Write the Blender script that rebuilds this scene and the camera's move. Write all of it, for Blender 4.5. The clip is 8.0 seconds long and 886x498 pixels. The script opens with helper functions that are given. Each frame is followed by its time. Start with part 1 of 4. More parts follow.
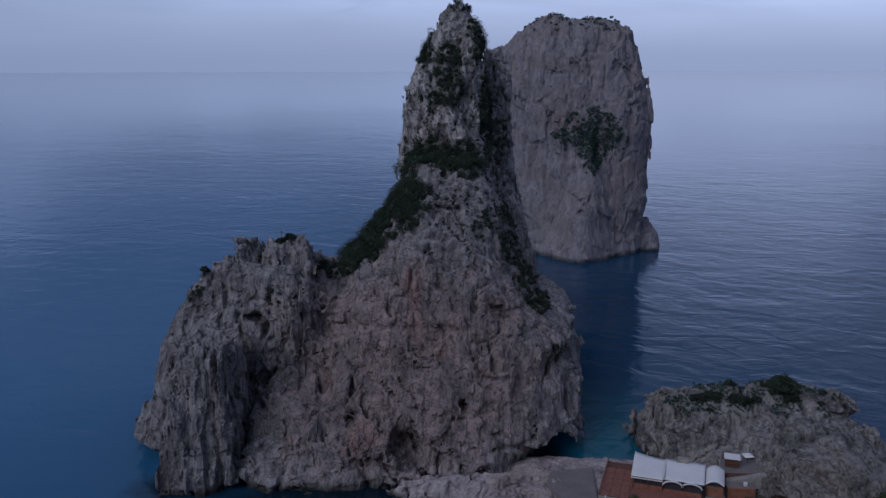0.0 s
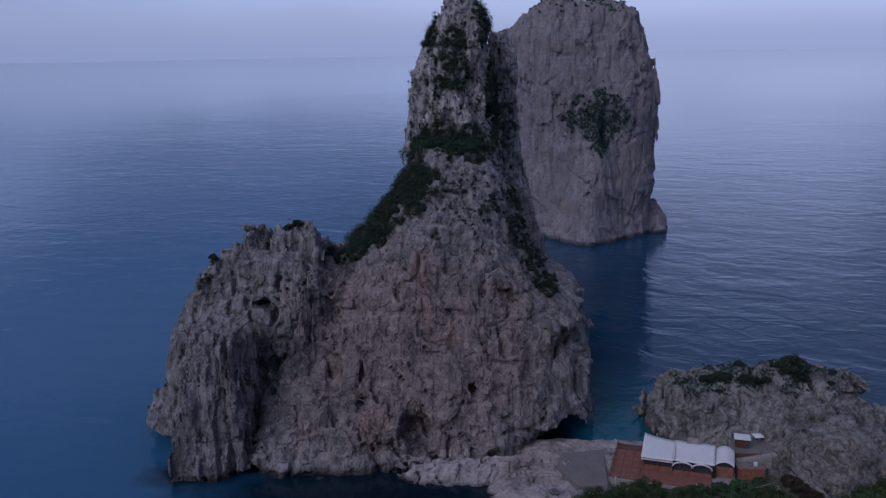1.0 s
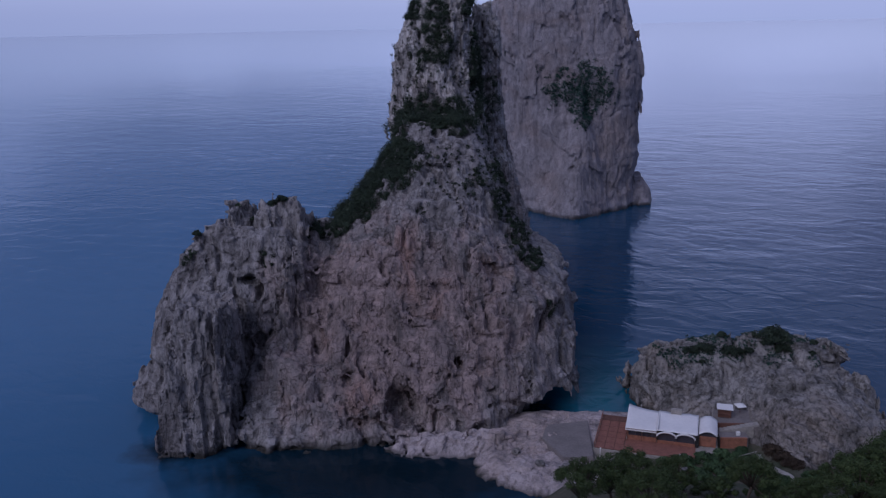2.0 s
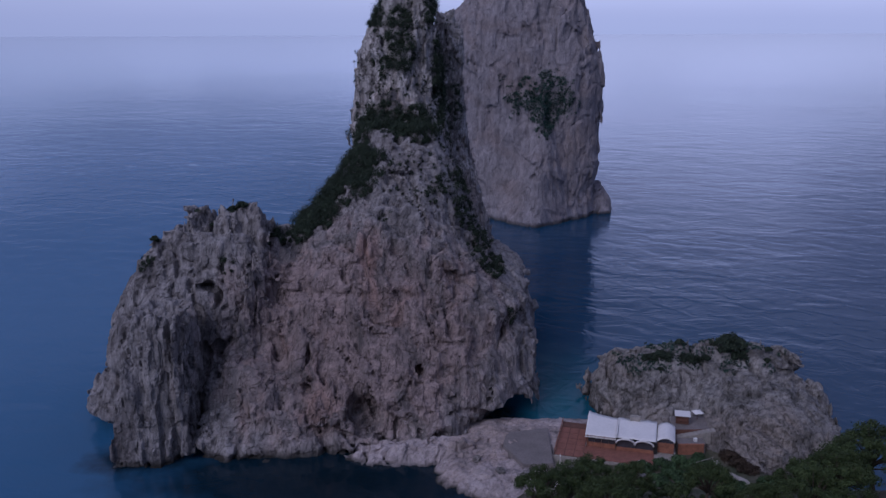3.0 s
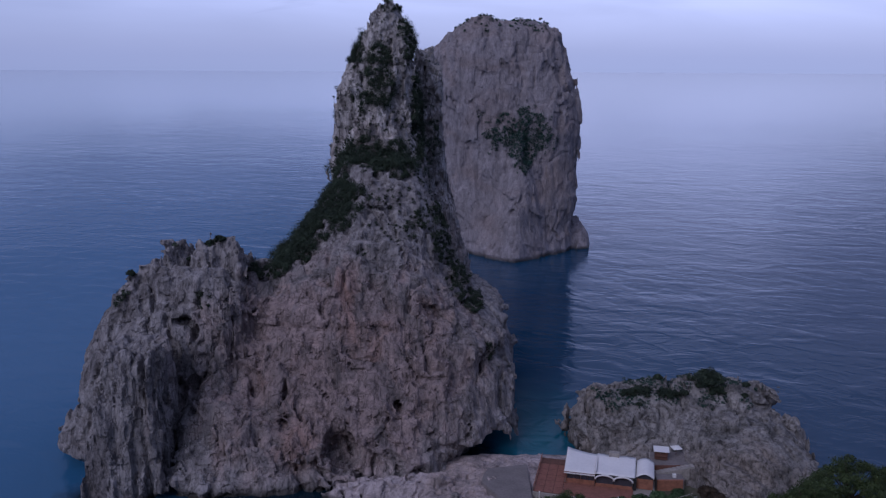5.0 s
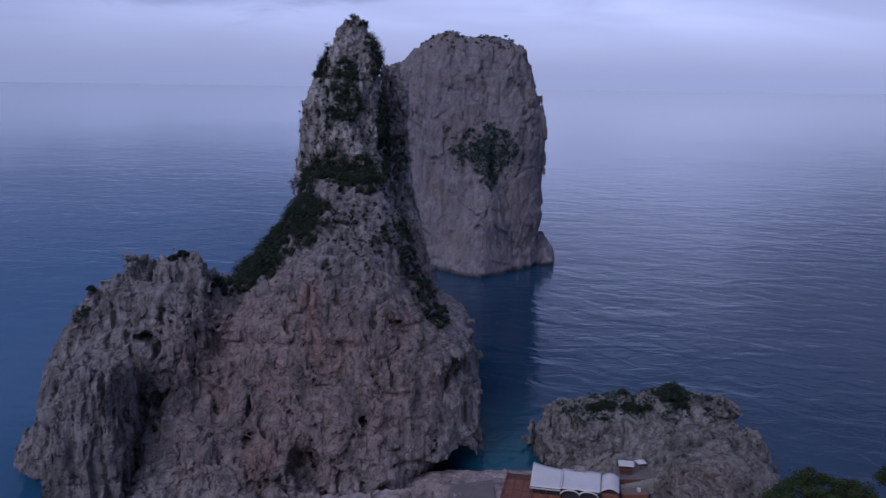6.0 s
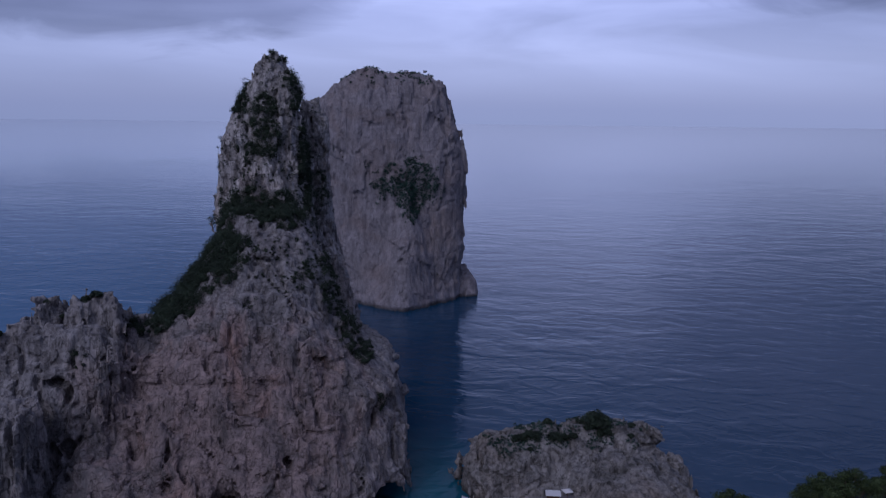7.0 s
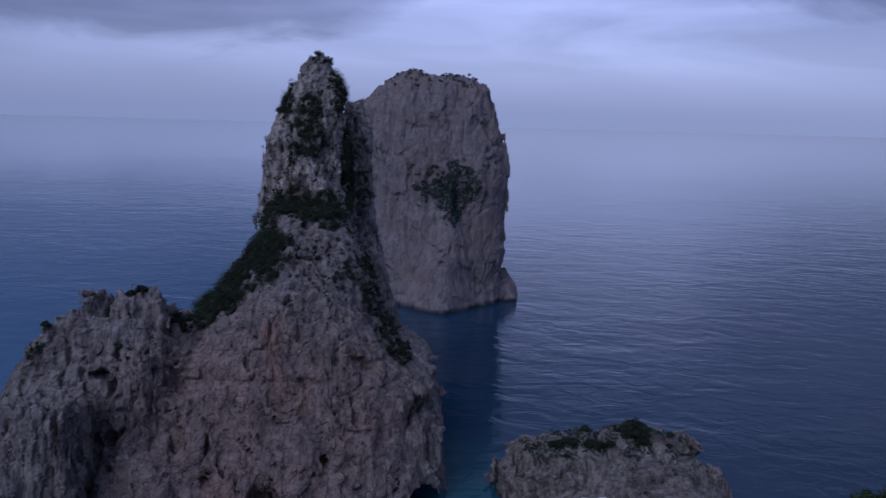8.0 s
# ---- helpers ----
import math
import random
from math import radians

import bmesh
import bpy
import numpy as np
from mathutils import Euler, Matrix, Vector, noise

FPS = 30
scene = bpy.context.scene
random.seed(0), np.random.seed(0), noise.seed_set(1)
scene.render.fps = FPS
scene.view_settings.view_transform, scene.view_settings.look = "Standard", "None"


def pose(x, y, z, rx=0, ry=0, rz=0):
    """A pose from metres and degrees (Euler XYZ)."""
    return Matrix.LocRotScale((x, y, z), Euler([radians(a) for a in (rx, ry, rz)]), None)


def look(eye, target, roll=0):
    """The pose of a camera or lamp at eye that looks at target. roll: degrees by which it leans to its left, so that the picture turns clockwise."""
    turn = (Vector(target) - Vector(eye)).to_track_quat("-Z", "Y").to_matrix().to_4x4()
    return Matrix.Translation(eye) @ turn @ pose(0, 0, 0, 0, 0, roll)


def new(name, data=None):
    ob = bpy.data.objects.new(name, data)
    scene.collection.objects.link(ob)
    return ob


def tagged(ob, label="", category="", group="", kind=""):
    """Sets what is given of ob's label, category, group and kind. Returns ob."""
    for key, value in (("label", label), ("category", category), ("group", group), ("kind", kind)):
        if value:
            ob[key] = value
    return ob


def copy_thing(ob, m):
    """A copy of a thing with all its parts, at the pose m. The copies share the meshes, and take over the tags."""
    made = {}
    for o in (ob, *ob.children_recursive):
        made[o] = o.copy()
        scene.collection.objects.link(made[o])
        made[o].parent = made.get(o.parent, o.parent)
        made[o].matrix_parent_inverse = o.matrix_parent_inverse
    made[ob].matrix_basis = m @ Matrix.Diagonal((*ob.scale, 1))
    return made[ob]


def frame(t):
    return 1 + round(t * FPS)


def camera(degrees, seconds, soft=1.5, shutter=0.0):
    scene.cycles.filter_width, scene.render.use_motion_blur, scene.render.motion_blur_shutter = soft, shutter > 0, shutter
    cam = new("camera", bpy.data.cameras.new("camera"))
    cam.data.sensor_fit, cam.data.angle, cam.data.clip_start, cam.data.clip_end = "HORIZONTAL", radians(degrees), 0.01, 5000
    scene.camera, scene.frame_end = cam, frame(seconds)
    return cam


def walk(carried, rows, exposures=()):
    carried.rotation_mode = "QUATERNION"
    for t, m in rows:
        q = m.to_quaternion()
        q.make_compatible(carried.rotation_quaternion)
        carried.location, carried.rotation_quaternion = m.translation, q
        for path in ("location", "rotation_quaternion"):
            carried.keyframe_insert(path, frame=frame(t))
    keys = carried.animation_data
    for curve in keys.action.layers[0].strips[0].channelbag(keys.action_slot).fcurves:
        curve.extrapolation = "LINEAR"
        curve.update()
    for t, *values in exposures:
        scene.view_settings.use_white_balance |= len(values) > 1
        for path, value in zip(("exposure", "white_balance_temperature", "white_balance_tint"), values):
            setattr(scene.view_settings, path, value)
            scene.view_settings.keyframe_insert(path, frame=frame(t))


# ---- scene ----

# ------------------------------------------------------------------ camera
EYE = 88.0
cam = camera(55.6, 8.0, soft=1.25, shutter=0.4)
ROWS = [  # seconds, tilt, lean, yaw
    (0.0, 77.085, 0.177, 4.135),
    (0.5, 76.158, 0.613, 4.39),
    (1.0, 76.038, 1.048, 4.461),
    (1.5, 74.731, 1.334, 4.015),
    (2.8, 74.104, 0.445, 1.537),
    (3.0, 74.738, 0.232, 0.926),
    (3.5, 75.864, -0.064, 0.016),
    (4.0, 76.918, -0.153, -0.321),
    (5.5, 77.278, -0.421, -0.639),
    (6.0, 78.162, -0.797, -2.707),
    (6.5, 79.344, -0.858, -5.644),
    (7.0, 80.532, -0.652, -8.052),
    (7.5, 81.402, -1.139, -7.866),
    (8.0, 80.674, -1.497, -5.126),
]
BALANCE = [(0.0, 0.0, 5450, 7), (1.5, 0.16, 5350, 17), (3.5, 0.3, 5400, 20), (5.5, 0.2, 5380, 20), (7.0, -0.1, 5330, 19), (8.0, -0.18, 5220, 18)]
walk(cam, [(t, pose(0, 0, EYE, a, b, c)) for t, a, b, c in ROWS], BALANCE)

# ------------------------------------------------------------------ world and sun
SUN_HEIGHT, SUN_TURN = 38.0, 215.0   # degrees; the turn is clockwise from ahead


def node(tree, kind, **values):
    n = tree.nodes.new(kind)
    for key, value in values.items():
        if key in n.inputs:
            n.inputs[key].default_value = value
    return n


def ramp(tree, stops, source):
    n = tree.nodes.new("ShaderNodeValToRGB")
    while len(n.color_ramp.elements) < len(stops):
        n.color_ramp.elements.new(0.5)
    for e, (at, c) in zip(n.color_ramp.elements, stops):
        e.position = at
        e.color = (*c, 1) if not isinstance(c, float) else (c, c, c, 1)
    tree.links.new(source, n.inputs["Fac"])
    return n.outputs["Color"]


def mix(tree, a, b, fac, blend="MIX"):
    n = tree.nodes.new("ShaderNodeMix")
    n.data_type, n.blend_type = "RGBA", blend
    for slot, v in ((0, fac), (6, a), (7, b)):
        if isinstance(v, (int, float)):
            n.inputs[slot].default_value = v
        elif isinstance(v, tuple):
            n.inputs[slot].default_value = (*v, 1)
        else:
            tree.links.new(v, n.inputs[slot])
    return n.outputs[2]


def maths(tree, op, a, b=0.0):
    n = tree.nodes.new("ShaderNodeMath")
    n.operation = op
    for i, v in enumerate((a, b)):
        if isinstance(v, (int, float)):
            n.inputs[i].default_value = v
        else:
            tree.links.new(v, n.inputs[i])
    return n.outputs[0]


def mapped(tree, source, scale, turn=(0, 0, 0)):
    n = tree.nodes.new("ShaderNodeMapping")
    n.inputs["Scale"].default_value = scale
    n.inputs["Rotation"].default_value = turn
    tree.links.new(source, n.inputs["Vector"])
    return n.outputs["Vector"]


def slanted(tree, source, stretch, turn):
    """Coordinates turned by some degrees, then drawn out along their first axis."""
    return mapped(tree, mapped(tree, source, (1, 1, 1), (0, 0, radians(turn))), (stretch, 1.0, 1.0))


def grain(tree, vector, scale, detail=6.0, rough=0.55, distortion=0.0):
    n = tree.nodes.new("ShaderNodeTexNoise")
    n.inputs["Scale"].default_value = scale
    n.inputs["Detail"].default_value = detail
    n.inputs["Roughness"].default_value = rough
    n.inputs["Distortion"].default_value = distortion
    tree.links.new(vector, n.inputs["Vector"])
    return n.outputs["Fac"]


def make_world():
    world = bpy.data.worlds.new("evening_sky")
    scene.world = world
    world.use_nodes = True
    t = world.node_tree
    t.nodes.clear()
    coord = t.nodes.new("ShaderNodeTexCoord").outputs["Generated"]
    sky = t.nodes.new("ShaderNodeTexSky")
    sky.sky_type, sky.sun_disc = "NISHITA", False
    sky.sun_elevation, sky.sun_rotation = radians(SUN_HEIGHT), radians(SUN_TURN)
    clear = mix(t, sky.outputs["Color"], (0.1, 0.1, 0.1), 1.0, "MULTIPLY")
    split = t.nodes.new("ShaderNodeSeparateXYZ")
    t.links.new(coord, split.inputs[0])
    half = maths(t, "ADD", maths(t, "MULTIPLY", split.outputs["Z"], 0.5), 0.5)
    # the cloud deck: a pale veil of haze low over the sea, grey-violet bellies above
    veil = ramp(t, [(0.0, (0.20, 0.23, 0.38)), (0.4895, (0.322, 0.353, 0.492)), (0.497, (0.332, 0.357, 0.500)), (0.507, (0.342, 0.364, 0.508)), (0.53, (0.40, 0.42, 0.575)),
                    (0.56, (0.38, 0.40, 0.57)), (0.61, (0.27, 0.285, 0.41)), (0.70, (0.18, 0.19, 0.275)), (0.85, (0.17, 0.18, 0.25)), (1.0, (0.20, 0.21, 0.285))], half)
    flat = mapped(t, coord, (1.0, 1.0, 6.0))
    cloud = grain(t, flat, 2.4, 5.0, 0.5, 0.5)
    belly = ramp(t, [(0.36, (0.60, 0.60, 0.63)), (0.5, (0.92, 0.92, 0.94)), (0.64, (1.20, 1.19, 1.17))], cloud)
    amount = ramp(t, [(0.497, 0.0), (0.51, 0.1), (0.535, 0.5), (0.57, 1.0)], half)
    deck = mix(t, veil, mix(t, veil, belly, 1.0, "MULTIPLY"), amount)
    # two low dark bellies hanging over the sea, with flat torn undersides
    wide = mapped(t, coord, (2.4, 0.0, 7.0))
    torn = grain(t, mapped(t, coord, (1.0, 1.0, 3.0)), 5.0, 5.0, 0.55, 0.8)
    for az, el, size in ((-12.0, 10.4, 0.86), (44.0, 11.4, 0.84)):
        d = t.nodes.new("ShaderNodeVectorMath")
        d.operation = "DISTANCE"
        t.links.new(wide, d.inputs[0])
        az, el = radians(az), radians(el)
        d.inputs[1].default_value = (2.4 * math.sin(az) * math.cos(el), 0.0, 7 * math.sin(el))
        ragged = maths(t, "ADD", maths(t, "DIVIDE", d.outputs["Value"], size), maths(t, "MULTIPLY", maths(t, "SUBTRACT", torn, 0.5), 0.7))
        deck = mix(t, deck, ramp(t, [(0.45, (0.46, 0.46, 0.50)), (0.78, (0.58, 0.58, 0.62)), (0.96, (1.0, 1.0, 1.0))], ragged), 1.0, "MULTIPLY")
    # a thinner place in the cloud, ahead over the open sea
    toward = t.nodes.new("ShaderNodeVectorMath")
    toward.operation = "DOT_PRODUCT"
    t.links.new(coord, toward.inputs[0])
    toward.inputs[1].default_value = Vector((0.16, 0.97, 0.15)).normalized()
    thin = ramp(t, [(0.84, (1.0, 1.0, 1.0)), (0.99, (1.34, 1.32, 1.30))], toward.outputs["Value"])
    deck = mix(t, deck, mix(t, deck, thin, 1.0, "MULTIPLY"), ramp(t, [(0.502, 0.0), (0.53, 1.0)], half))
    # the cloud thickens towards the west
    west = ramp(t, [(0.2, (0.82, 0.84, 0.86)), (0.56, (1.0, 1.0, 1.0))], maths(t, "ADD", maths(t, "MULTIPLY", split.outputs["X"], 0.5), 0.5))
    deck = mix(t, deck, west, 1.0, "MULTIPLY")
    colour = mix(t, clear, deck, 0.9)
    back = t.nodes.new("ShaderNodeBackground")
    t.links.new(colour, back.inputs["Color"])
    out = t.nodes.new("ShaderNodeOutputWorld")
    t.links.new(back.outputs[0], out.inputs["Surface"])


make_world()
sun = new("sun", bpy.data.lights.new("sun", "SUN"))
sun.data.energy, sun.data.angle, sun.data.color = 0.95, radians(40), (1.0, 0.92, 0.92)
a, h = radians(SUN_TURN), radians(SUN_HEIGHT)
sun.matrix_world = look(Vector((math.sin(a) * math.cos(h), math.cos(a) * math.cos(h), math.sin(h))) * 300, (0, 0, 0))

# ------------------------------------------------------------------ materials


def material(name):
    m = bpy.data.materials.new(name)
    m.use_nodes = True
    t = m.node_tree
    return m, t, t.nodes["Principled BSDF"]


def position(t):
    return t.nodes.new("ShaderNodeNewGeometry").outputs["Position"]


def bumped(t, bsdf, height, distance, strength=1.0):
    b = t.nodes.new("ShaderNodeBump")
    b.inputs["Strength"].default_value = strength
    b.inputs["Distance"].default_value = distance
    t.links.new(height, b.inputs["Height"])
    t.links.new(b.outputs[0], bsdf.inputs["Normal"])


def limestone(name, pale, warm, dark, warmth=0.5, contrast=1.0, dry=0.55, scar=None):
    """Weathered limestone. scar: centre and radii of a patch where the grey crust has come off and the warm rock shows."""
    m, t, b = material(name)
    p = position(t)
    tall = mapped(t, p, (1.0, 1.0, 0.34), (0, radians(14), 0))
    broad = grain(t, p, 0.05, 5.0, 0.6, 0.5)
    patch = grain(t, tall, 0.16, 7.0, 0.62, 0.6)
    streak = grain(t, tall, 0.6, 8.0, 0.7, 0.3)
    speck = grain(t, mapped(t, p, (1.0, 1.0, 0.5), (0, radians(-10), 0)), 2.2, 6.0, 0.65)
    pit = grain(t, mapped(t, p, (1.0, 1.0, 0.42), (0, radians(-12), 0)), 0.7, 4.0, 0.55, 0.6)
    crack = grain(t, mapped(t, p, (1.0, 1.0, 0.3), (0, radians(8), 0)), 0.34, 5.0, 0.6, 0.7)
    joint = grain(t, mapped(t, p, (0.5, 0.5, 1.0), (0, radians(32), 0)), 0.26, 4.0, 0.6, 0.9)
    if scar:
        d = t.nodes.new("ShaderNodeVectorMath")
        d.operation = "LENGTH"
        c, r = scar
        off = mapped(t, p, tuple(1 / k for k in r))
        off.node.inputs["Location"].default_value = tuple(-a / k for a, k in zip(c, r))
        t.links.new(off, d.inputs[0])
        edge = maths(t, "ADD", d.outputs["Value"], maths(t, "MULTIPLY", maths(t, "SUBTRACT", patch, 0.5), 1.3))
        bare = ramp(t, [(0.55, 1.0), (1.0, 0.0)], edge)
        rust = ramp(t, [(0.56, 0.0), (0.72, 0.8)], grain(t, tall, 0.09, 5.0, 0.6, 0.8))
        colour = mix(t, pale, mix(t, warm, tuple(k * f for k, f in zip(warm, (1.08, 0.86, 0.74))), rust), bare)
    else:
        colour = mix(t, pale, warm, ramp(t, [(0.5 - 0.1 * warmth, 0.0), (0.66 - 0.1 * warmth, 1.0)], broad))
    colour = mix(t, colour, dark, ramp(t, [(0.49, 0.0), (0.66, 0.8 * contrast)], patch))
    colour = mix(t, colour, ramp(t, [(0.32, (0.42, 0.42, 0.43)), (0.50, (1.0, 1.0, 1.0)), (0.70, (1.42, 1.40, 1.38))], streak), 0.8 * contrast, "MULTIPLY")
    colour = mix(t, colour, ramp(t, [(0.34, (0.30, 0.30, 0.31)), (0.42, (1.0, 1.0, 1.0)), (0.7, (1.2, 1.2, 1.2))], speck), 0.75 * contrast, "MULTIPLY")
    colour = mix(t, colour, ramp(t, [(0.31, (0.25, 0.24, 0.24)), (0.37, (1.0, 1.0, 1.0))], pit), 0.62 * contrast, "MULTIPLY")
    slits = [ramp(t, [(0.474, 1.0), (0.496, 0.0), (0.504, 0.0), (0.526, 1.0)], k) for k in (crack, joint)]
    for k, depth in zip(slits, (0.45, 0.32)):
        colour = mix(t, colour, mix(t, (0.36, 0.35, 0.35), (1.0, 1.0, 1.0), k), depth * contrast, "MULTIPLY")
    split = t.nodes.new("ShaderNodeSeparateXYZ")
    t.links.new(p, split.inputs[0])
    tide = maths(t, "ADD", split.outputs["Z"], maths(t, "MULTIPLY", maths(t, "SUBTRACT", patch, 0.5), 3.0))
    washed = ramp(t, [(0.1, 0.4), (0.5, 0.22), (0.9, 0.0)], maths(t, "MULTIPLY", maths(t, "ADD", split.outputs["Z"], maths(t, "MULTIPLY", maths(t, "SUBTRACT", broad, 0.5), 12.0)), 0.08))
    colour = mix(t, colour, mix(t, colour, (1.35, 1.36, 1.40), 1.0, "MULTIPLY"), washed)
    wet = ramp(t, [(0.0, 1.0), (1.0, 0.0)], maths(t, "MULTIPLY", tide, dry))
    colour = mix(t, colour, (0.045, 0.043, 0.04), wet)
    t.links.new(colour, b.inputs["Base Color"])
    b.inputs["Roughness"].default_value = 0.9
    b.inputs["Specular IOR Level"].default_value = 0.2
    relief = maths(t, "ADD", maths(t, "ADD", streak, maths(t, "MULTIPLY", speck, 0.3)), maths(t, "MULTIPLY", maths(t, "ADD", slits[0], slits[1]), 0.35))
    bumped(t, b, relief, 0.8, 0.65 * contrast)
    return m


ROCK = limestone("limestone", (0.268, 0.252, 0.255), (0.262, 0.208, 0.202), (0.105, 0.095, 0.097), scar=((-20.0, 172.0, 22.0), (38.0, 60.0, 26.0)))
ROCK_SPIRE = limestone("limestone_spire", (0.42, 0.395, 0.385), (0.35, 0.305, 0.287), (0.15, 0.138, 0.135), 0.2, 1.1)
# the far stack's limestone, with distance haze put into its bluish, low-contrast colour
ROCK_HAZED = limestone("limestone_hazed", (0.243, 0.222, 0.235), (0.228, 0.193, 0.192), (0.15, 0.136, 0.143), 0.1, 0.62)
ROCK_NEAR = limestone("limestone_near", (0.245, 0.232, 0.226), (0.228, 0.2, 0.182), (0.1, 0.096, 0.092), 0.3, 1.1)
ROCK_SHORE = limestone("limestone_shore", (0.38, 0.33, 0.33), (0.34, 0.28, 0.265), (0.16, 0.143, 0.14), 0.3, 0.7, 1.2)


def leafy(name, a, b_, c):
    m, t, b = material(name)
    rnd = t.nodes.new("ShaderNodeNewGeometry").outputs["Random Per Island"]
    p = position(t)
    colour = ramp(t, [(0.0, a), (0.55, b_), (1.0, c)], rnd)
    colour = mix(t, colour, ramp(t, [(0.3, (0.6, 0.6, 0.6)), (0.7, (1.3, 1.3, 1.2))], grain(t, p, 0.3, 3.0)), 1.0, "MULTIPLY")
    t.links.new(colour, b.inputs["Base Color"])
    b.inputs["Roughness"].default_value = 0.75
    b.inputs["Specular IOR Level"].default_value = 0.2
    return m


SCRUB = leafy("maquis_leaf", (0.018, 0.029, 0.023), (0.031, 0.047, 0.032), (0.053, 0.068, 0.044))
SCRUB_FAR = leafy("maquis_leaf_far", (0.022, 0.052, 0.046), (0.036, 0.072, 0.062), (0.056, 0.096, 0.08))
PINE = leafy("pine_needles", (0.034, 0.054, 0.024), (0.052, 0.078, 0.03), (0.076, 0.1, 0.04))


def make_sea_material():
    m, t, b = material("sea_water")
    p = position(t)
    b.inputs["IOR"].default_value = 1.33
    b.inputs["Roughness"].default_value = 0.09
    swell = grain(t, slanted(t, p, 0.6, 16), 0.05, 2.0, 0.45, 0.8)
    chop = grain(t, slanted(t, p, 0.72, 24), 0.14, 4.0, 0.55, 0.8)
    fine = grain(t, slanted(t, p, 0.8, 8), 0.7, 4.0, 0.55)
    calm = ramp(t, [(0.35, 0.45), (0.65, 1.0)], grain(t, mapped(t, p, (0.5, 1.0, 1.0)), 0.005, 3.0, 0.5))
    height = maths(t, "ADD", maths(t, "MULTIPLY", swell, 2.3), maths(t, "ADD", maths(t, "MULTIPLY", chop, 1.5), maths(t, "MULTIPLY", fine, 0.16)))
    # the breeze reaches the water near the rocks; farther out it lies calm
    off = t.nodes.new("ShaderNodeVectorMath")
    off.operation = "DISTANCE"
    t.links.new(p, off.inputs[0])
    off.inputs[1].default_value = (230.0, 260.0, 0.0)
    breeze = ramp(t, [(0.08, 1.0), (0.16, 0.75), (0.34, 0.42), (0.75, 0.10), (1.0, 0.02)], maths(t, "DIVIDE", off.outputs["Value"], 2600.0))
    # a far gust that ruffles a strip of the calm
    gust = t.nodes.new("ShaderNodeVectorMath")
    gust.operation = "DISTANCE"
    t.links.new(mapped(t, p, (1.0, 0.9, 1.0), (0, 0, radians(-8))), gust.inputs[0])
    gust.inputs[1].default_value = Matrix.Rotation(radians(-8), 3, "Z") @ Vector((-1340.0, 0.9 * 3850.0, 0.0))
    breeze = maths(t, "ADD", breeze, ramp(t, [(0.3, 0.3), (1.0, 0.0)], maths(t, "DIVIDE", gust.outputs["Value"], 330.0)))
    bumped(t, b, maths(t, "MULTIPLY", maths(t, "MULTIPLY", height, calm), breeze), 1.0, 0.27)
    # pale sand bottom showing through in the shallow channel
    d = t.nodes.new("ShaderNodeVectorMath")
    d.operation = "DISTANCE"
    t.links.new(mapped(t, p, (1.0, 0.5, 1.0)), d.inputs[0])
    d.inputs[1].default_value = (25.0, 91.0, 0.0)
    near = maths(t, "ADD", d.outputs["Value"], maths(t, "MULTIPLY", grain(t, p, 0.08, 3.0), 14.0))
    shallow = ramp(t, [(0.0, 1.0), (1.0, 0.0)], maths(t, "DIVIDE", near, 29.0))
    # sky sheen put into the colour: paler seaward of the stack, darker right
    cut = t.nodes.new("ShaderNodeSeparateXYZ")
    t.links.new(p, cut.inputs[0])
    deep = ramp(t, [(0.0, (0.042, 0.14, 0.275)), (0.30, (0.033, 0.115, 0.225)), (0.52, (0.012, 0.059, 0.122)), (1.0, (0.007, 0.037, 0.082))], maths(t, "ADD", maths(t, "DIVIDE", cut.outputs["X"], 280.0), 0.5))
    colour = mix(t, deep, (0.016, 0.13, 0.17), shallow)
    # rock shade and reflection painted dark: the inlet, off the buttress, under the overhang
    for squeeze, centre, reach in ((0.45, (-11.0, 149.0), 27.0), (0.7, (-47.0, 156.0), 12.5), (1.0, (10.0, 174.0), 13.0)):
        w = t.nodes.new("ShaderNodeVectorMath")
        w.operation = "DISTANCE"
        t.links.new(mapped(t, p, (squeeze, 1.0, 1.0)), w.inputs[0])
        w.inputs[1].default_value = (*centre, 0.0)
        rock_shade = ramp(t, [(0.0, 1.0), (0.6, 0.9), (1.0, 0.0)], maths(t, "DIVIDE", maths(t, "ADD", w.outputs["Value"], maths(t, "MULTIPLY", grain(t, p, 0.15, 3.0), 8.0)), reach))
        colour = mix(t, colour, (0.004, 0.012, 0.018), rock_shade)
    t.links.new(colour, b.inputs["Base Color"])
    return m


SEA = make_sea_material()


def make_soil():
    m, t, b = material("slope_soil")
    p = position(t)
    colour = mix(t, (0.05, 0.06, 0.03), (0.13, 0.11, 0.08), ramp(t, [(0.4, 0.0), (0.65, 1.0)], grain(t, p, 0.25, 7.0, 0.6)))
    t.links.new(colour, b.inputs["Base Color"])
    b.inputs["Roughness"].default_value = 0.95
    bumped(t, b, grain(t, p, 1.5, 6.0, 0.6), 0.5)
    return m


SOIL = make_soil()

# ------------------------------------------------------------------ tools for carving rock


TABLE = np.random.RandomState(7)
PERM = np.tile(TABLE.permutation(256), 2).astype(np.int32)
GRADS = TABLE.normal(size=(256, 3)).astype(np.float32)
LEVELS = TABLE.uniform(-1, 1, 256).astype(np.float32)
GRADS /= np.linalg.norm(GRADS, axis=1, keepdims=True)


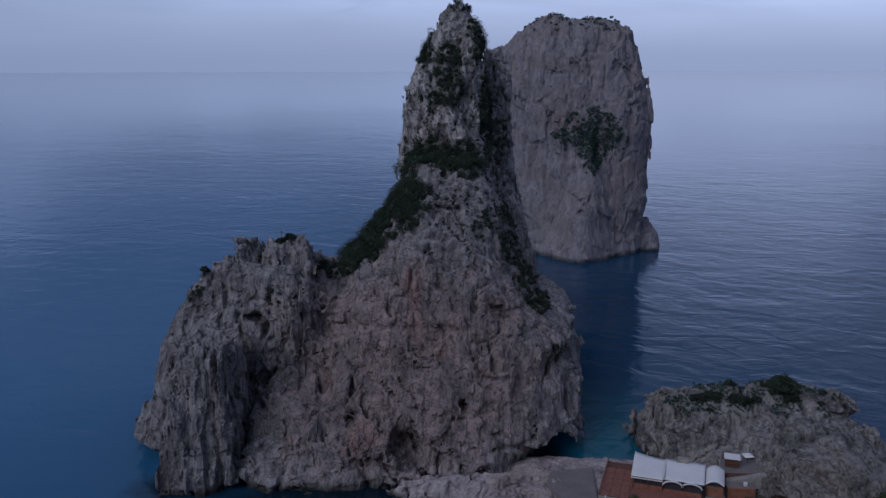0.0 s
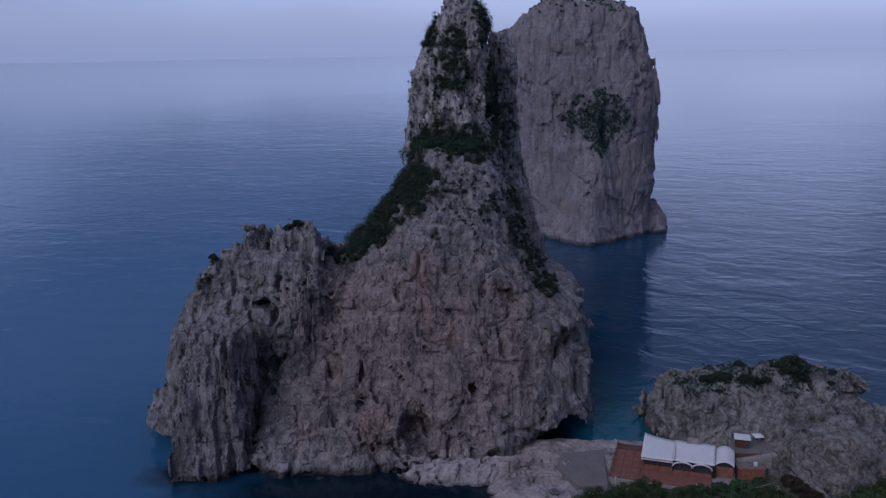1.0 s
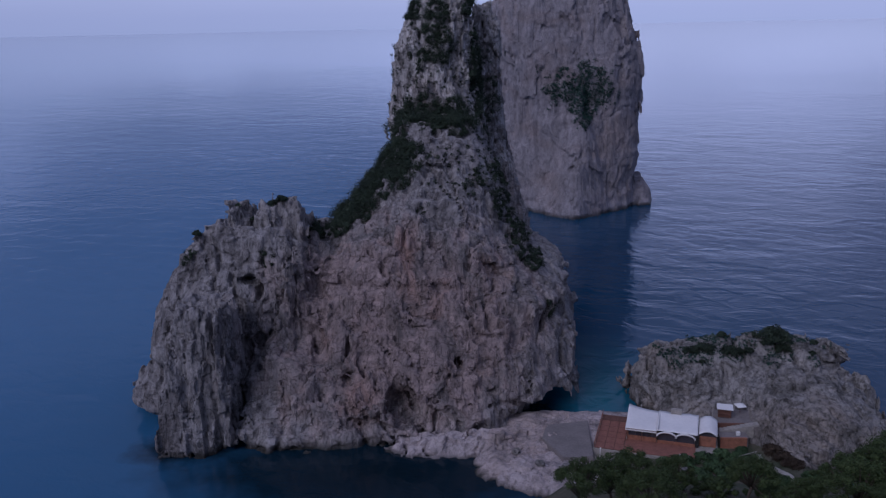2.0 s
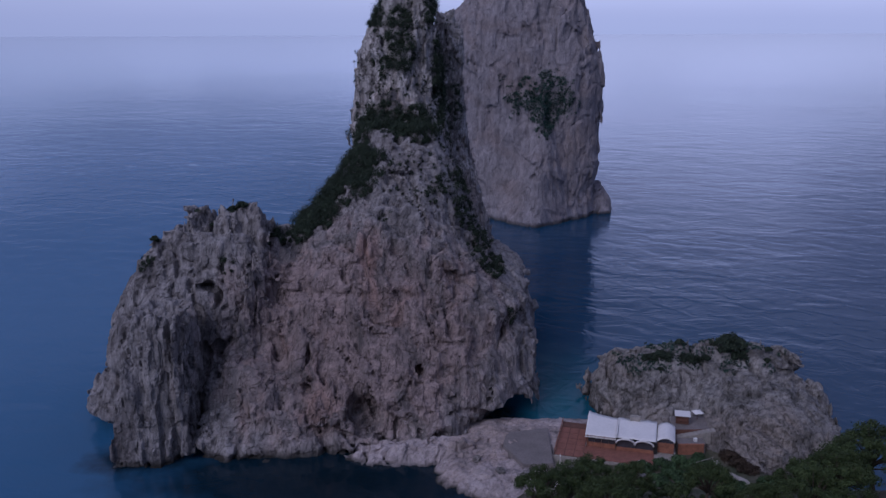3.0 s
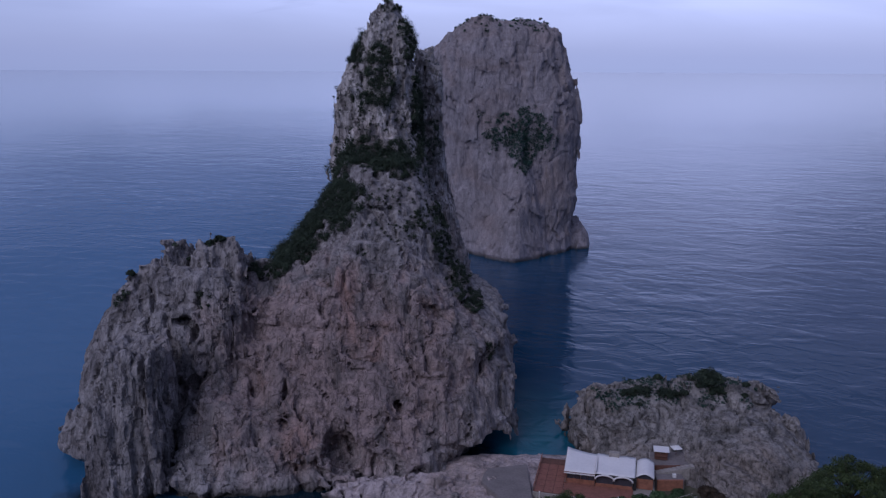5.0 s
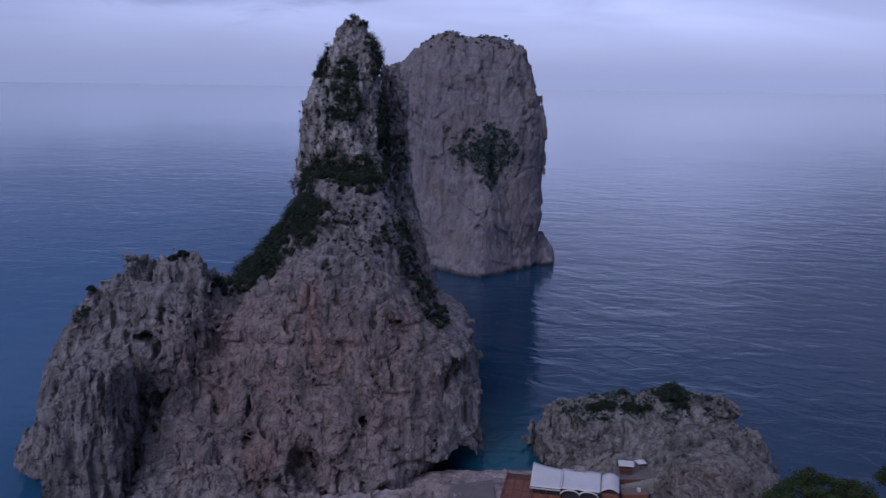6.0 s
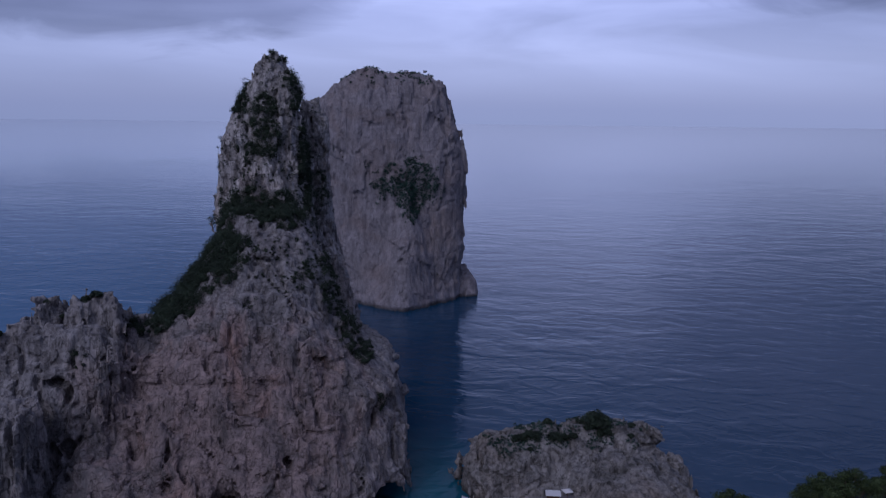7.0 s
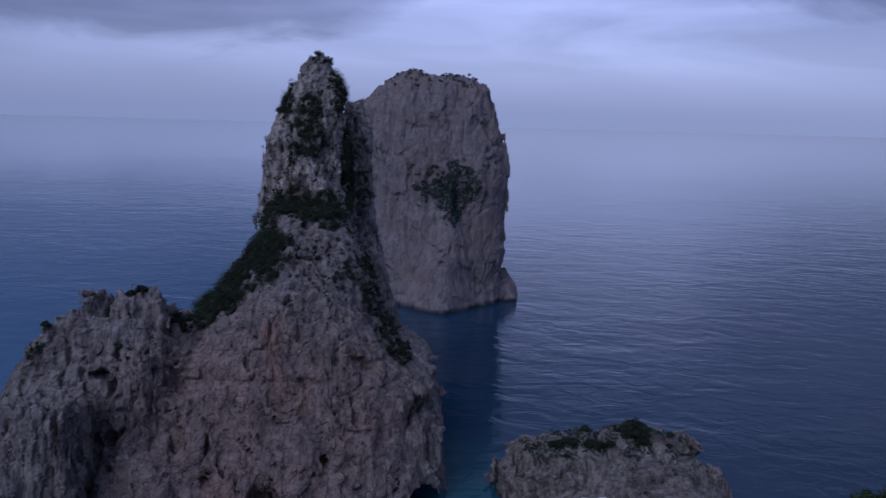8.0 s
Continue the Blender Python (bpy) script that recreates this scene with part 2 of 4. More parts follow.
def lattice(p, seed):
    """Gradient noise at the points p (n x 3), about -1 to 1."""
    p = np.asarray(p, np.float32) + np.array((seed * 17.31, seed * 5.77, seed * 11.13), np.float32)
    base = np.floor(p)
    f = p - base
    w = f * f * f * (f * (f * 6 - 15) + 10)
    i = base.astype(np.int32) & 255
    total = np.zeros(len(p), np.float32)
    for dx in (0, 1):
        hx, wx = PERM[(i[:, 0] + dx) & 255], w[:, 0] if dx else 1 - w[:, 0]
        for dy in (0, 1):
            hy, wy = PERM[hx + ((i[:, 1] + dy) & 255)], wx * (w[:, 1] if dy else 1 - w[:, 1])
            for dz in (0, 1):
                g = GRADS[PERM[hy + ((i[:, 2] + dz) & 255)]]
                dot = g[:, 0] * (f[:, 0] - dx) + g[:, 1] * (f[:, 1] - dy) + g[:, 2] * (f[:, 2] - dz)
                total += dot * wy * (w[:, 2] if dz else 1 - w[:, 2])
    return total * 1.5


def facets(p, seed, tilt):
    """Blocks with flat faces: each cell of a jittered grid has a level and a lean of its own."""
    p = np.asarray(p, np.float32) + np.array((seed * 7.7, seed * 3.1, seed * 13.9), np.float32)
    base = np.round(p).astype(np.int32)
    best = np.full(len(p), 9.0, np.float32)
    out = np.zeros(len(p), np.float32)
    for dx in (-1, 0):
        hx = PERM[(base[:, 0] + dx) & 255]
        for dy in (-1, 0):
            hy = PERM[hx + ((base[:, 1] + dy) & 255)]
            for dz in (-1, 0):
                h = PERM[hy + ((base[:, 2] + dz) & 255)]
                q = p - base - np.array((dx, dy, dz), np.float32) - 0.5 - 0.22 * GRADS[h]
                d = (q * q).sum(1)
                lean = GRADS[PERM[h + 37]]
                value = LEVELS[h] + tilt * (q * lean).sum(1)
                near = d < best
                best = np.where(near, d, best)
                out = np.where(near, value, out)
    return out


def crag(p, rows, power=2.6):
    """How deep the points lie in a rock whose outline at each height is (z, left, right, front, back)."""
    r = np.array(rows, np.float32)
    z = p[:, 2]
    left, right, front, back = (np.interp(z, r[:, 0], r[:, k]).astype(np.float32) for k in (1, 2, 3, 4))
    rx, ry = (right - left) / 2, (back - front) / 2
    u, v = np.abs(p[:, 0] - (left + right) / 2) / rx, np.abs(p[:, 1] - (front + back) / 2) / ry
    power = np.float32(power)
    d = (u ** power + v ** power) ** (1 / power)
    return np.minimum((1 - d) * np.minimum(rx, ry), r[-1, 0] - z)


def hollow(p, c, radii):
    """How deep the points lie in an egg-shaped cave."""
    q = (p - np.array(c, np.float32)) / np.array(radii, np.float32)
    return (1 - np.sqrt((q * q).sum(1))) * min(radii)


def gash(p, a, b, radius):
    """How deep the points lie in a furrow from a to b."""
    a, b = np.array(a, np.float32), np.array(b, np.float32)
    k = np.clip(((p - a) @ (b - a)) / ((b - a) @ (b - a)), 0, 1)
    return radius - np.linalg.norm(p - a - k[:, None] * (b - a), axis=1)


def carved(p, f, caves, gashes):
    """Takes caves and furrows out of the rock f."""
    at = np.flatnonzero(f > -1.0)
    g = f[at]
    q = p[at] + 1.0 * np.stack([lattice(p[at] / 2.6, 90 + k) for k in range(3)], 1)
    for c, radii in caves:
        g = np.minimum(g, -hollow(q, c, radii) + 0.2)
    for a, b, radius in gashes:
        g = np.minimum(g, -gash(q, a, b, radius))
    f[at] = g
    return f


def joined(a, b, soft):
    h = np.clip(0.5 + 0.5 * (a - b) / soft, 0, 1)
    return b + (a - b) * h + soft * h * (1 - h)


def weathered(p, f, seed, size=1.0, cracks=1.0, relief=1.0, columns=0.6):
    """Adds ledges, ribs, blocks and cracks to the depth f, near the surface only."""
    near = np.abs(f) < 4.2 * max(size, 0.6)
    q = p[near] / size
    wave = np.stack([lattice(q / 9.0, seed + 40 + k) for k in range(3)], 1) * 2.0
    bent = q + wave
    g = 1.5 * lattice(q / 21.0, seed)
    slant = bent.copy()
    slant[:, 2] += 0.45 * bent[:, 0]
    g += relief * facets((slant + 0.6 * wave) * np.array((1, 1, 0.6), np.float32) / 7.0, seed + 1, 1.5)
    g += 0.66 * relief * facets(slant * np.array((1, 1, 0.4), np.float32) / 2.9, seed + 2, 1.4)
    g += columns * facets(bent * np.array((1, 1, 0.17), np.float32) / 4.2, seed + 3, 1.2)
    g -= cracks * 2.2 * np.exp(-(lattice(bent * np.array((1, 1, 0.25), np.float32) / 8.0, seed + 4) / 0.045) ** 2)
    g -= cracks * 1.2 * np.exp(-(lattice((q + 0.6 * wave) * np.array((0.7, 0.7, 1.5), np.float32) / 11.0, seed + 5) / 0.03) ** 2)
    g += 0.1 * relief * lattice(q / 1.25, seed + 6)
    out = f.copy()
    out[near] += g * size
    return out


def columned(p, f, seed, size=1.0):
    """Splits the depth f into upright ribs and slabs, as the stack's flanks are."""
    near = np.abs(f) < 2.6 * size
    q = p[near] / size
    bent = q + np.stack([lattice(q / 5.0, seed + 40 + k) for k in range(3)], 1) * 0.5
    g = 0.95 * facets(bent * np.array((1, 1, 0.11), np.float32) / 3.3, seed + 1, 1.2)
    g += 0.5 * facets(bent * np.array((1, 1, 0.13), np.float32) / 1.5, seed + 2, 1.2)
    g += 0.38 * facets(bent * np.array((1, 1, 0.6), np.float32) / 2.0, seed + 3, 1.3)
    g -= 1.0 * np.exp(-(lattice(bent * np.array((1, 1, 0.1), np.float32) / 4.0, seed + 4) / 0.05) ** 2)
    g += 0.18 * lattice(q / 1.1, seed + 6)
    out = f.copy()
    out[near] += g * size
    return out


def skin(depth, low, high, cell):
    """The surface of depth(points) = 0 as vertices and quads, on a grid of cells (surface nets)."""
    axes = [np.arange(a, b + cell, cell, dtype=np.float32) for a, b in zip(low, high)]
    n = [len(a) for a in axes]
    block = 5
    big = [np.arange((k + block - 1) // block) for k in n]
    g = np.stack(np.meshgrid(*[a[0] + (b + 0.5) * block * cell for a, b in zip(axes, big)], indexing="ij"), -1).astype(np.float32)
    coarse = depth(g.reshape(-1, 3)).reshape(g.shape[:3])
    d = coarse
    near = np.abs(coarse) < 0.87 * block * cell + 2.6
    for axis in range(3):
        d, near = np.repeat(d, block, axis), np.repeat(near, block, axis)
    d, near = d[:n[0], :n[1], :n[2]].copy(), near[:n[0], :n[1], :n[2]]
    where = np.argwhere(near)
    for s in range(0, len(where), 1000000):
        w = where[s:s + 1000000]
        d[tuple(w.T)] = depth(np.stack([axes[k][w[:, k]] for k in range(3)], 1))
    inside = d > 0
    m = [k - 1 for k in n]
    total, weight = np.zeros((*m, 3), np.float32), np.zeros(m, np.float32)
    for axis in range(3):
        o1, o2 = [k for k in range(3) if k != axis]
        for j1 in (0, 1):
            for j2 in (0, 1):
                a, b = [None] * 3, [None] * 3
                a[axis], b[axis] = slice(0, -1), slice(1, None)
                for o, j in ((o1, j1), (o2, j2)):
                    a[o] = b[o] = slice(j, n[o] - 1 + j)
                da, db = d[tuple(a)], d[tuple(b)]
                cut = (da > 0) != (db > 0)
                s = np.where(cut, da / np.where(cut, da - db, 1), 0)
                total[..., axis] += s
                total[..., o1] += cut * j1
                total[..., o2] += cut * j2
                weight += cut
    used = weight > 0
    index = np.full(m, -1, np.int64)
    index[used] = np.arange(used.sum())
    cells = np.argwhere(used)
    verts = (cells + total[used] / weight[used][:, None]) * cell + np.array(low, np.float32)
    quads = []
    for axis in range(3):
        o1, o2 = [(1, 2), (2, 0), (0, 1)][axis]
        a, b = [slice(None)] * 3, [slice(None)] * 3
        a[axis], b[axis] = slice(0, -1), slice(1, None)
        for o in (o1, o2):
            a[o] = b[o] = slice(1, -1)
        ia, ib = inside[tuple(a)], inside[tuple(b)]
        at = np.argwhere(ia != ib)
        flip = ia[tuple(at.T)]
        at[:, [o1, o2]] += 1
        corner = []
        for j1, j2 in ((0, 0), (1, 0), (1, 1), (0, 1)):
            c = at.copy()
            c[:, o1] += j1 - 1
            c[:, o2] += j2 - 1
            corner.append(index[tuple(c.T)])
        q = np.stack(corner, 1)
        quads.append(np.where(flip[:, None], q, q[:, ::-1]))
    return verts.astype(np.float32), np.concatenate(quads)


def finer(verts, quads):
    """Each quad in four."""
    e = np.sort(np.stack([quads, np.roll(quads, -1, 1)], 2).reshape(-1, 2), 1)
    key, back = np.unique(e[:, 0] * len(verts) + e[:, 1], return_inverse=True)
    mids = (verts[key // len(verts)] + verts[key % len(verts)]) / 2
    centre = verts[quads].mean(1)
    em = back.reshape(-1, 4) + len(verts)
    ec = np.arange(len(quads)) + len(verts) + len(mids)
    new_quads = np.concatenate([np.stack([quads[:, k], em[:, k], ec, em[:, k - 1]], 1) for k in range(4)])
    return np.concatenate([verts, mids, centre]), new_quads


def normals_of(verts, quads):
    n = np.cross(verts[quads[:, 2]] - verts[quads[:, 0]], verts[quads[:, 3]] - verts[quads[:, 1]])
    total = np.zeros_like(verts)
    for k in range(4):
        for c in range(3):
            total[:, c] += np.bincount(quads[:, k], n[:, c], len(verts))
    return total / np.maximum(np.linalg.norm(total, axis=1, keepdims=True), 1e-9)


def mesh_from(name, verts, faces, mat, smooth=True):
    faces = np.asarray(faces)
    me = bpy.data.meshes.new(name)
    me.vertices.add(len(verts))
    me.vertices.foreach_set("co", np.asarray(verts, np.float32).ravel())
    me.loops.add(faces.size)
    me.loops.foreach_set("vertex_index", faces.astype(np.int32).ravel())
    me.polygons.add(len(faces))
    me.polygons.foreach_set("loop_start", np.arange(0, faces.size, faces.shape[1], dtype=np.int32))
    me.polygons.foreach_set("use_smooth", np.full(len(faces), smooth))
    me.update(calc_edges=True)
    me.materials.append(mat)
    return me


def rock(name, parent, depth, low, high, cell, mat, seed, rough=0.22):
    """One carved part of a rock; gives its surface points and normals."""
    v, q = skin(depth, low, high, cell)
    v, q = finer(v, q)
    n = normals_of(v, q)
    v = v.astype(np.float32)
    k = facets(v * np.array((1, 1, 0.34), np.float32) / (cell * 2.3), seed + 70, 1.3) + 0.2 * lattice(v / (cell * 1.2), seed + 71)
    v = v + n * (k * rough)[:, None]
    ob = new(name, mesh_from(name, v, q, mat, False))
    ob.parent = parent
    return v, n


# ------------------------------------------------------------------ the sea


def make_sea():
    rings = [0.0] + [30.0 * 1.09 ** k for k in range(66)]
    n = 96
    verts, faces = [(0, 200, 0)], []
    for r in rings[1:]:
        verts += [(r * math.cos(2 * math.pi * k / n), 200 + r * math.sin(2 * math.pi * k / n), 0) for k in range(n)]
    bm = bmesh.new()
    vs = [bm.verts.new(v) for v in verts]
    for k in range(n):
        bm.faces.new((vs[0], vs[1 + k], vs[1 + (k + 1) % n]))
        for r in range(len(rings) - 2):
            a, b = 1 + r * n, 1 + (r + 1) * n
            bm.faces.new((vs[a + k], vs[b + k], vs[b + (k + 1) % n], vs[a + (k + 1) % n]))
    me = bpy.data.meshes.new("water")
    bm.to_mesh(me)
    bm.free()
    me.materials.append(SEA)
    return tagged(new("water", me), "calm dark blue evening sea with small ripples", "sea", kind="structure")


make_sea()

# ------------------------------------------------------------------ the near stack with its tower

BODY = [(-6, -62, 21, 156, 250), (0, -60, 19, 158, 248), (8, -58, 19, 161, 246), (15, -56, 19.6, 165, 245), (20.5, -54, 16.8, 169, 243), (25, -52, 18, 171, 242), (28, -50, 14.5, 173, 241),
        (31, -48, 9, 174.5, 240), (38, -39, 3, 180, 238), (46, -32, 0, 188, 238), (54, -26.5, -2, 197, 240), (61, -23, -4, 206, 242)]
TOWER = [(20, -33, 4, 205, 262), (52, -28, -1.5, 208, 260), (62, -27.4, -4, 213, 258), (70, -27.2, -5.5, 219, 256), (79, -26, -6, 225, 254),
         (87, -23.4, -6, 229, 250), (91.5, -20.6, -6, 231, 248), (95.5, -18.6, -7.8, 233, 246), (99, -16.9, -9.4, 235, 243), (101, -15.2, -11.2, 236, 241)]
SHOULDER = [(-6, -8, 13, 232, 285), (26, -8, 9, 236, 282), (42, -8, 5.4, 240, 278), (52, -8, 2.7, 243, 274), (66, -8, 1.8, 246, 270),
            (83, -7, 0.9, 249, 264), (89.5, -5, -1.5, 252, 259)]
LEFT = [(-6, -83, -40, 168, 205), (0, -84, -40, 167, 205), (4, -85.5, -40, 166, 205), (10, -82, -40, 166, 205), (17, -80.2, -40, 167.5, 204), (25, -77.6, -40, 170, 203),
        (31.5, -75, -40, 173, 202), (36, -72, -42, 174.5, 200), (41, -67.5, -44, 175.5, 196), (42.2, -65.5, -46, 178, 192)]
COLUMNS = [
    [(18, -61.2, -54.5, 174.5, 196), (30, -60.8, -54.8, 176, 195), (38, -60.3, -55.2, 179, 194), (42.6, -60, -56.6, 181, 192), (44.3, -59.8, -57.8, 181.8, 190), (45.8, -59.6, -58.4, 182.2, 187)],
    [(18, -55.5, -46, 174, 198), (30, -55.2, -46.2, 175.5, 197), (38, -54.4, -46.4, 179, 195), (42.2, -53.6, -46.6, 181, 193), (45.2, -52.8, -46.8, 182, 190), (46.4, -51.8, -47.2, 182.5, 188)],
    [(18, -47.5, -43, 175.5, 198), (30, -47.2, -43.3, 177, 197), (40, -46.8, -43.8, 181, 194), (43.6, -46.4, -44.1, 182.5, 190), (45.2, -45.8, -44.5, 183, 187)],
]
TOE = [(-6, -57, -28, 153, 174), (0, -56.5, -29, 154.6, 174), (7, -56, -31, 159, 174), (14, -55.5, -34, 164, 174), (18, -54, -38, 167, 174)]
SADDLE = [(10, -52, -30, 176, 212), (32.5, -48, -35, 182, 210), (37, -45.5, -38, 185, 205)]
PILLAR = [(-6, -69.6, -56.2, 151, 172), (0, -69.3, -56.0, 152, 171), (16, -67.0, -55.4, 154, 170), (24, -65.8, -55.2, 155, 169.5), (29.4, -64.9, -55.4, 155.8, 169), (30.6, -64.3, -56.0, 156.3, 168)]
ALCOVES = [
    ((-19.0, 161.0, 7.0), (5.2, 7.0, 4.2)),
    ((-12.0, 159.5, 5.0), (7.0, 5.0, 4.0)),
    ((-80, 166.3, -0.5), (6.0, 9.0, 3.6)),
        ]
CAVES = [
    ((-7.7, 168.0, 14.7), (1.3, 4.3, 1.7)),
    ((-52.0, 169.6, 19.0), (1.7, 5.0, 3.4)),
    ((-55.0, 168.6, 17.0), (2.0, 5.5, 5.5)),
    ((-54.8, 174.6, 31.8), (2.6, 4.2, 1.3)),
    ((-52.0, 174.8, 29.9), (1.6, 4.6, 2.6)),
    ((-32.5, 168.6, 17.8), (0.8, 4.7, 3.8)),
    ((-32.3, 164.9, 12.2), (1.2, 4.7, 1.5)),
    ((1.4, 162.8, 6.9), (2.2, 4.0, 1.0)),
    ((-39.3, 178.3, 35), (1.3, 3.6, 1.8)),
    ((-1, 180.3, 33.0), (1.3, 3.6, 1.0)),
]
GASHES = [((-55.6, 160, 1), (-56.4, 166.5, 12), 2.0), ((-56.4, 166.5, 12), (-57.2, 171.5, 27), 2.2), ((-38, 176.8, 29.2), (-22, 173.6, 30.4), 0.8), ((-24, 174.4, 30.2), (-8, 174.0, 30.0), 1.0), ((-3, 180, 34), (4, 182, 27), 0.8), ((-5, 169.5, 21), (1.5, 167.5, 17.5), 0.8), ((-23.5, 171, 26.5), (-20, 171.5, 23.5), 0.8), ((-29, 169, 20), (-24, 168, 19), 0.6)]


def stack_face(p):
    f = crag(p, BODY, 3.0)
    f = joined(f, crag(p, LEFT, 2.8), 5.0)
    f = joined(f, crag(p, TOE, 3.0), 3.0)
    f = joined(f, crag(p, SADDLE, 2.4), 4.0)
    f = carved(p, f, ALCOVES, [((6.5, 159.0, 0.2), (23.5, 198, 0.2), 6.2)])
    f = carved(p, weathered(p, f, 11, 1.0, 1.0, 0.85, 0.3), CAVES, GASHES)
    return f - 1.2 * np.exp(-((p[:, 2] - 0.4) / 0.9) ** 2)


def stack_spire(p):
    f = joined(crag(p, TOWER, 2.6), crag(p, SHOULDER, 2.5), 1.0)
    return columned(p, weathered(p, f, 13, 0.9, 0.8, 0.6, 0.7), 19, 0.6)


def stack_buttress(p):
    f = columned(p, crag(p, PILLAR, 5.0), 15)
    return f - 1.0 * np.exp(-((p[:, 2] - 0.4) / 0.9) ** 2)


def stack_horns(p):
    f = crag(p, COLUMNS[0], 4.0)
    for rows in COLUMNS[1:]:
        f = np.maximum(f, crag(p, rows, 4.0))
    return carved(p, columned(p, f, 17), [((-54.8, 174.6, 31.8), (2.6, 4.2, 1.3)), ((-52.0, 174.8, 29.9), (1.6, 4.6, 2.6)), ((-50, 177.5, 35.4), (2.0, 3.0, 1.6))], [])


stack = tagged(new("rock_tower"), "tall grey-brown limestone sea stack with a pointed spire and dark scrub", "rock")
made = [rock("face", stack, stack_face, (-95, 148, -6), (30, 256, 66), 0.66, ROCK, 11, 0.16),
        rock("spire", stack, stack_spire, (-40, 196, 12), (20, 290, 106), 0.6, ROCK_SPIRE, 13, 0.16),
        rock("buttress", stack, stack_buttress, (-78, 146, -6), (-50, 182, 34), 0.45, ROCK, 15, 0.12),
        rock("pinnacle", stack, stack_horns, (-68, 169, 22), (-38, 202, 51), 0.45, ROCK, 17, 0.12)]
stack_points, stack_normals = np.concatenate([m[0] for m in made]), np.concatenate([m[1] for m in made])

# ------------------------------------------------------------------ the far stack

FAR_BODY = [(-6, 4, 66.5, 369, 432), (0, 5, 66, 370, 430), (14, 0, 65.5, 372, 428), (46, -4, 66.2, 374, 425), (62, -5, 64.5, 375, 420), (80, -5.5, 61, 377, 415),
            (88, -6, 58, 378, 412), (91, -3, 56.5, 379, 410), (97, 4, 54, 382, 405), (100.5, 10, 50, 384, 402), (103.8, 18, 44, 388, 398)]
FAR_FOOT = [(-6, 56, 74.5, 384, 408), (4, 58, 73.6, 386, 406), (9, 60, 71.5, 388, 404), (14, 62, 68, 390, 400)]
FAR_TIP = [(-6, 14, 55, 354.5, 398), (6, 16, 54, 357, 397), (24, 22, 50, 362, 396), (44, 29, 45, 369, 394), (58, 34, 41, 375, 392)]

FAR_GASHES = [((39.5, 366, 30), (28, 364, 12), 0.9), ((40, 366.5, 31), (43, 367, 36), 0.7), ((50, 367, 28), (46, 364, 12), 0.6), ((14, 373, 84), (17, 370, 60), 0.7), ((66, 384, 18), (66.5, 386, 6), 1.6)]


def far_body(p):
    f = crag(p, FAR_BODY, 2.9)
    f = joined(f, crag(p, FAR_TIP, 1.25), 0.8)
    f = weathered(p, f, 31, 1.5, 0.3, 0.36, 0.16)
    high = np.flatnonzero((np.abs(f) < 3.0) & (p[:, 2] > 62))
    f[high] += 0.7 * np.clip((p[high, 2] - 62) / 18, 0, 1) * facets(p[high] * np.array((1, 1, 0.12), np.float32) / 4.0, 37, 1.2)
    f = carved(p, f, [], FAR_GASHES)
    return f - 1.0 * np.exp(-((p[:, 2] - 0.4) / 0.9) ** 2)


def far_foot(p):
    return weathered(p, crag(p, FAR_FOOT, 2.4), 33, 1.0, 0.5, 0.6, 0.5)


far = tagged(new("rock_islet"), "massive blunt limestone sea stack with a green patch of scrub", "rock")
far_points, far_normals = rock("cliff", far, far_body, (-16, 348, -6), (84, 440, 109), 0.85, ROCK_HAZED, 31, 0.14)
rock("foot", far, far_foot, (48, 376, -6), (82, 414, 20), 0.7, ROCK_HAZED, 33, 0.14)

# ------------------------------------------------------------------ the low headland beside the restaurant

HEAD_LEFT = [(-4, 29.5, 80, 167, 202), (0, 30.5, 79.5, 168, 200), (4, 31.6, 79, 169, 198), (8, 33.2, 78, 171, 196), (11.2, 35.6, 77.4, 173, 192), (12.8, 40, 77, 174, 190), (14.0, 46, 76.5, 176, 189), (15.2, 51, 75, 178, 188)]
HEAD_RIGHT = [(-4, 48, 83, 144, 190), (0, 50, 80.5, 148, 188), (5, 52, 79, 152, 186), (9, 54, 76, 158, 184), (12, 58, 73, 166, 180)]
HEAD_KNOB = [(-4, 76, 86, 168, 186), (3, 77.5, 84.5, 171, 184), (6.5, 79, 83, 173, 181), (8.6, 79.6, 82, 174.5, 178.5)]


HEAD_GASHES = [((57.5, 170, 11.5), (57.6, 163.6, 10.2), 0.6), ((57.6, 163.6, 10.2), (60, 158.5, 9.0), 0.9), ((60, 158.5, 9.0), (62.8, 156, 7.3), 1.1), ((62.8, 156, 7.3), (67.6, 152, 4.6), 1.2), ((65.5, 161, 10.8), (69, 157, 8), 0.7)]


def headland(p):
    f = crag(p, HEAD_LEFT, 2.9)
    f = joined(f, crag(p, HEAD_RIGHT, 2.6), 1.0)
    f = weathered(p, f, 51, 1.25, 0.8, 0.55, 0.4)
    # slabs that dip towards the shore
    near = np.flatnonzero(np.abs(f) < 2.5)
    q = p[near].copy()
    q[:, 2] += 0.35 * q[:, 0] - 0.2 * q[:, 1]
    f[near] += 0.5 * facets(q * np.array((0.2, 0.2, 0.75), np.float32), 57, 0.9) + 0.28 * facets(q * np.array((0.5, 0.5, 1.3), np.float32), 59, 1.1)
    return carved(p, f, [], HEAD_GASHES)


def headland_knob(p):
    return weathered(p, crag(p, HEAD_KNOB, 2.2), 53, 0.5)


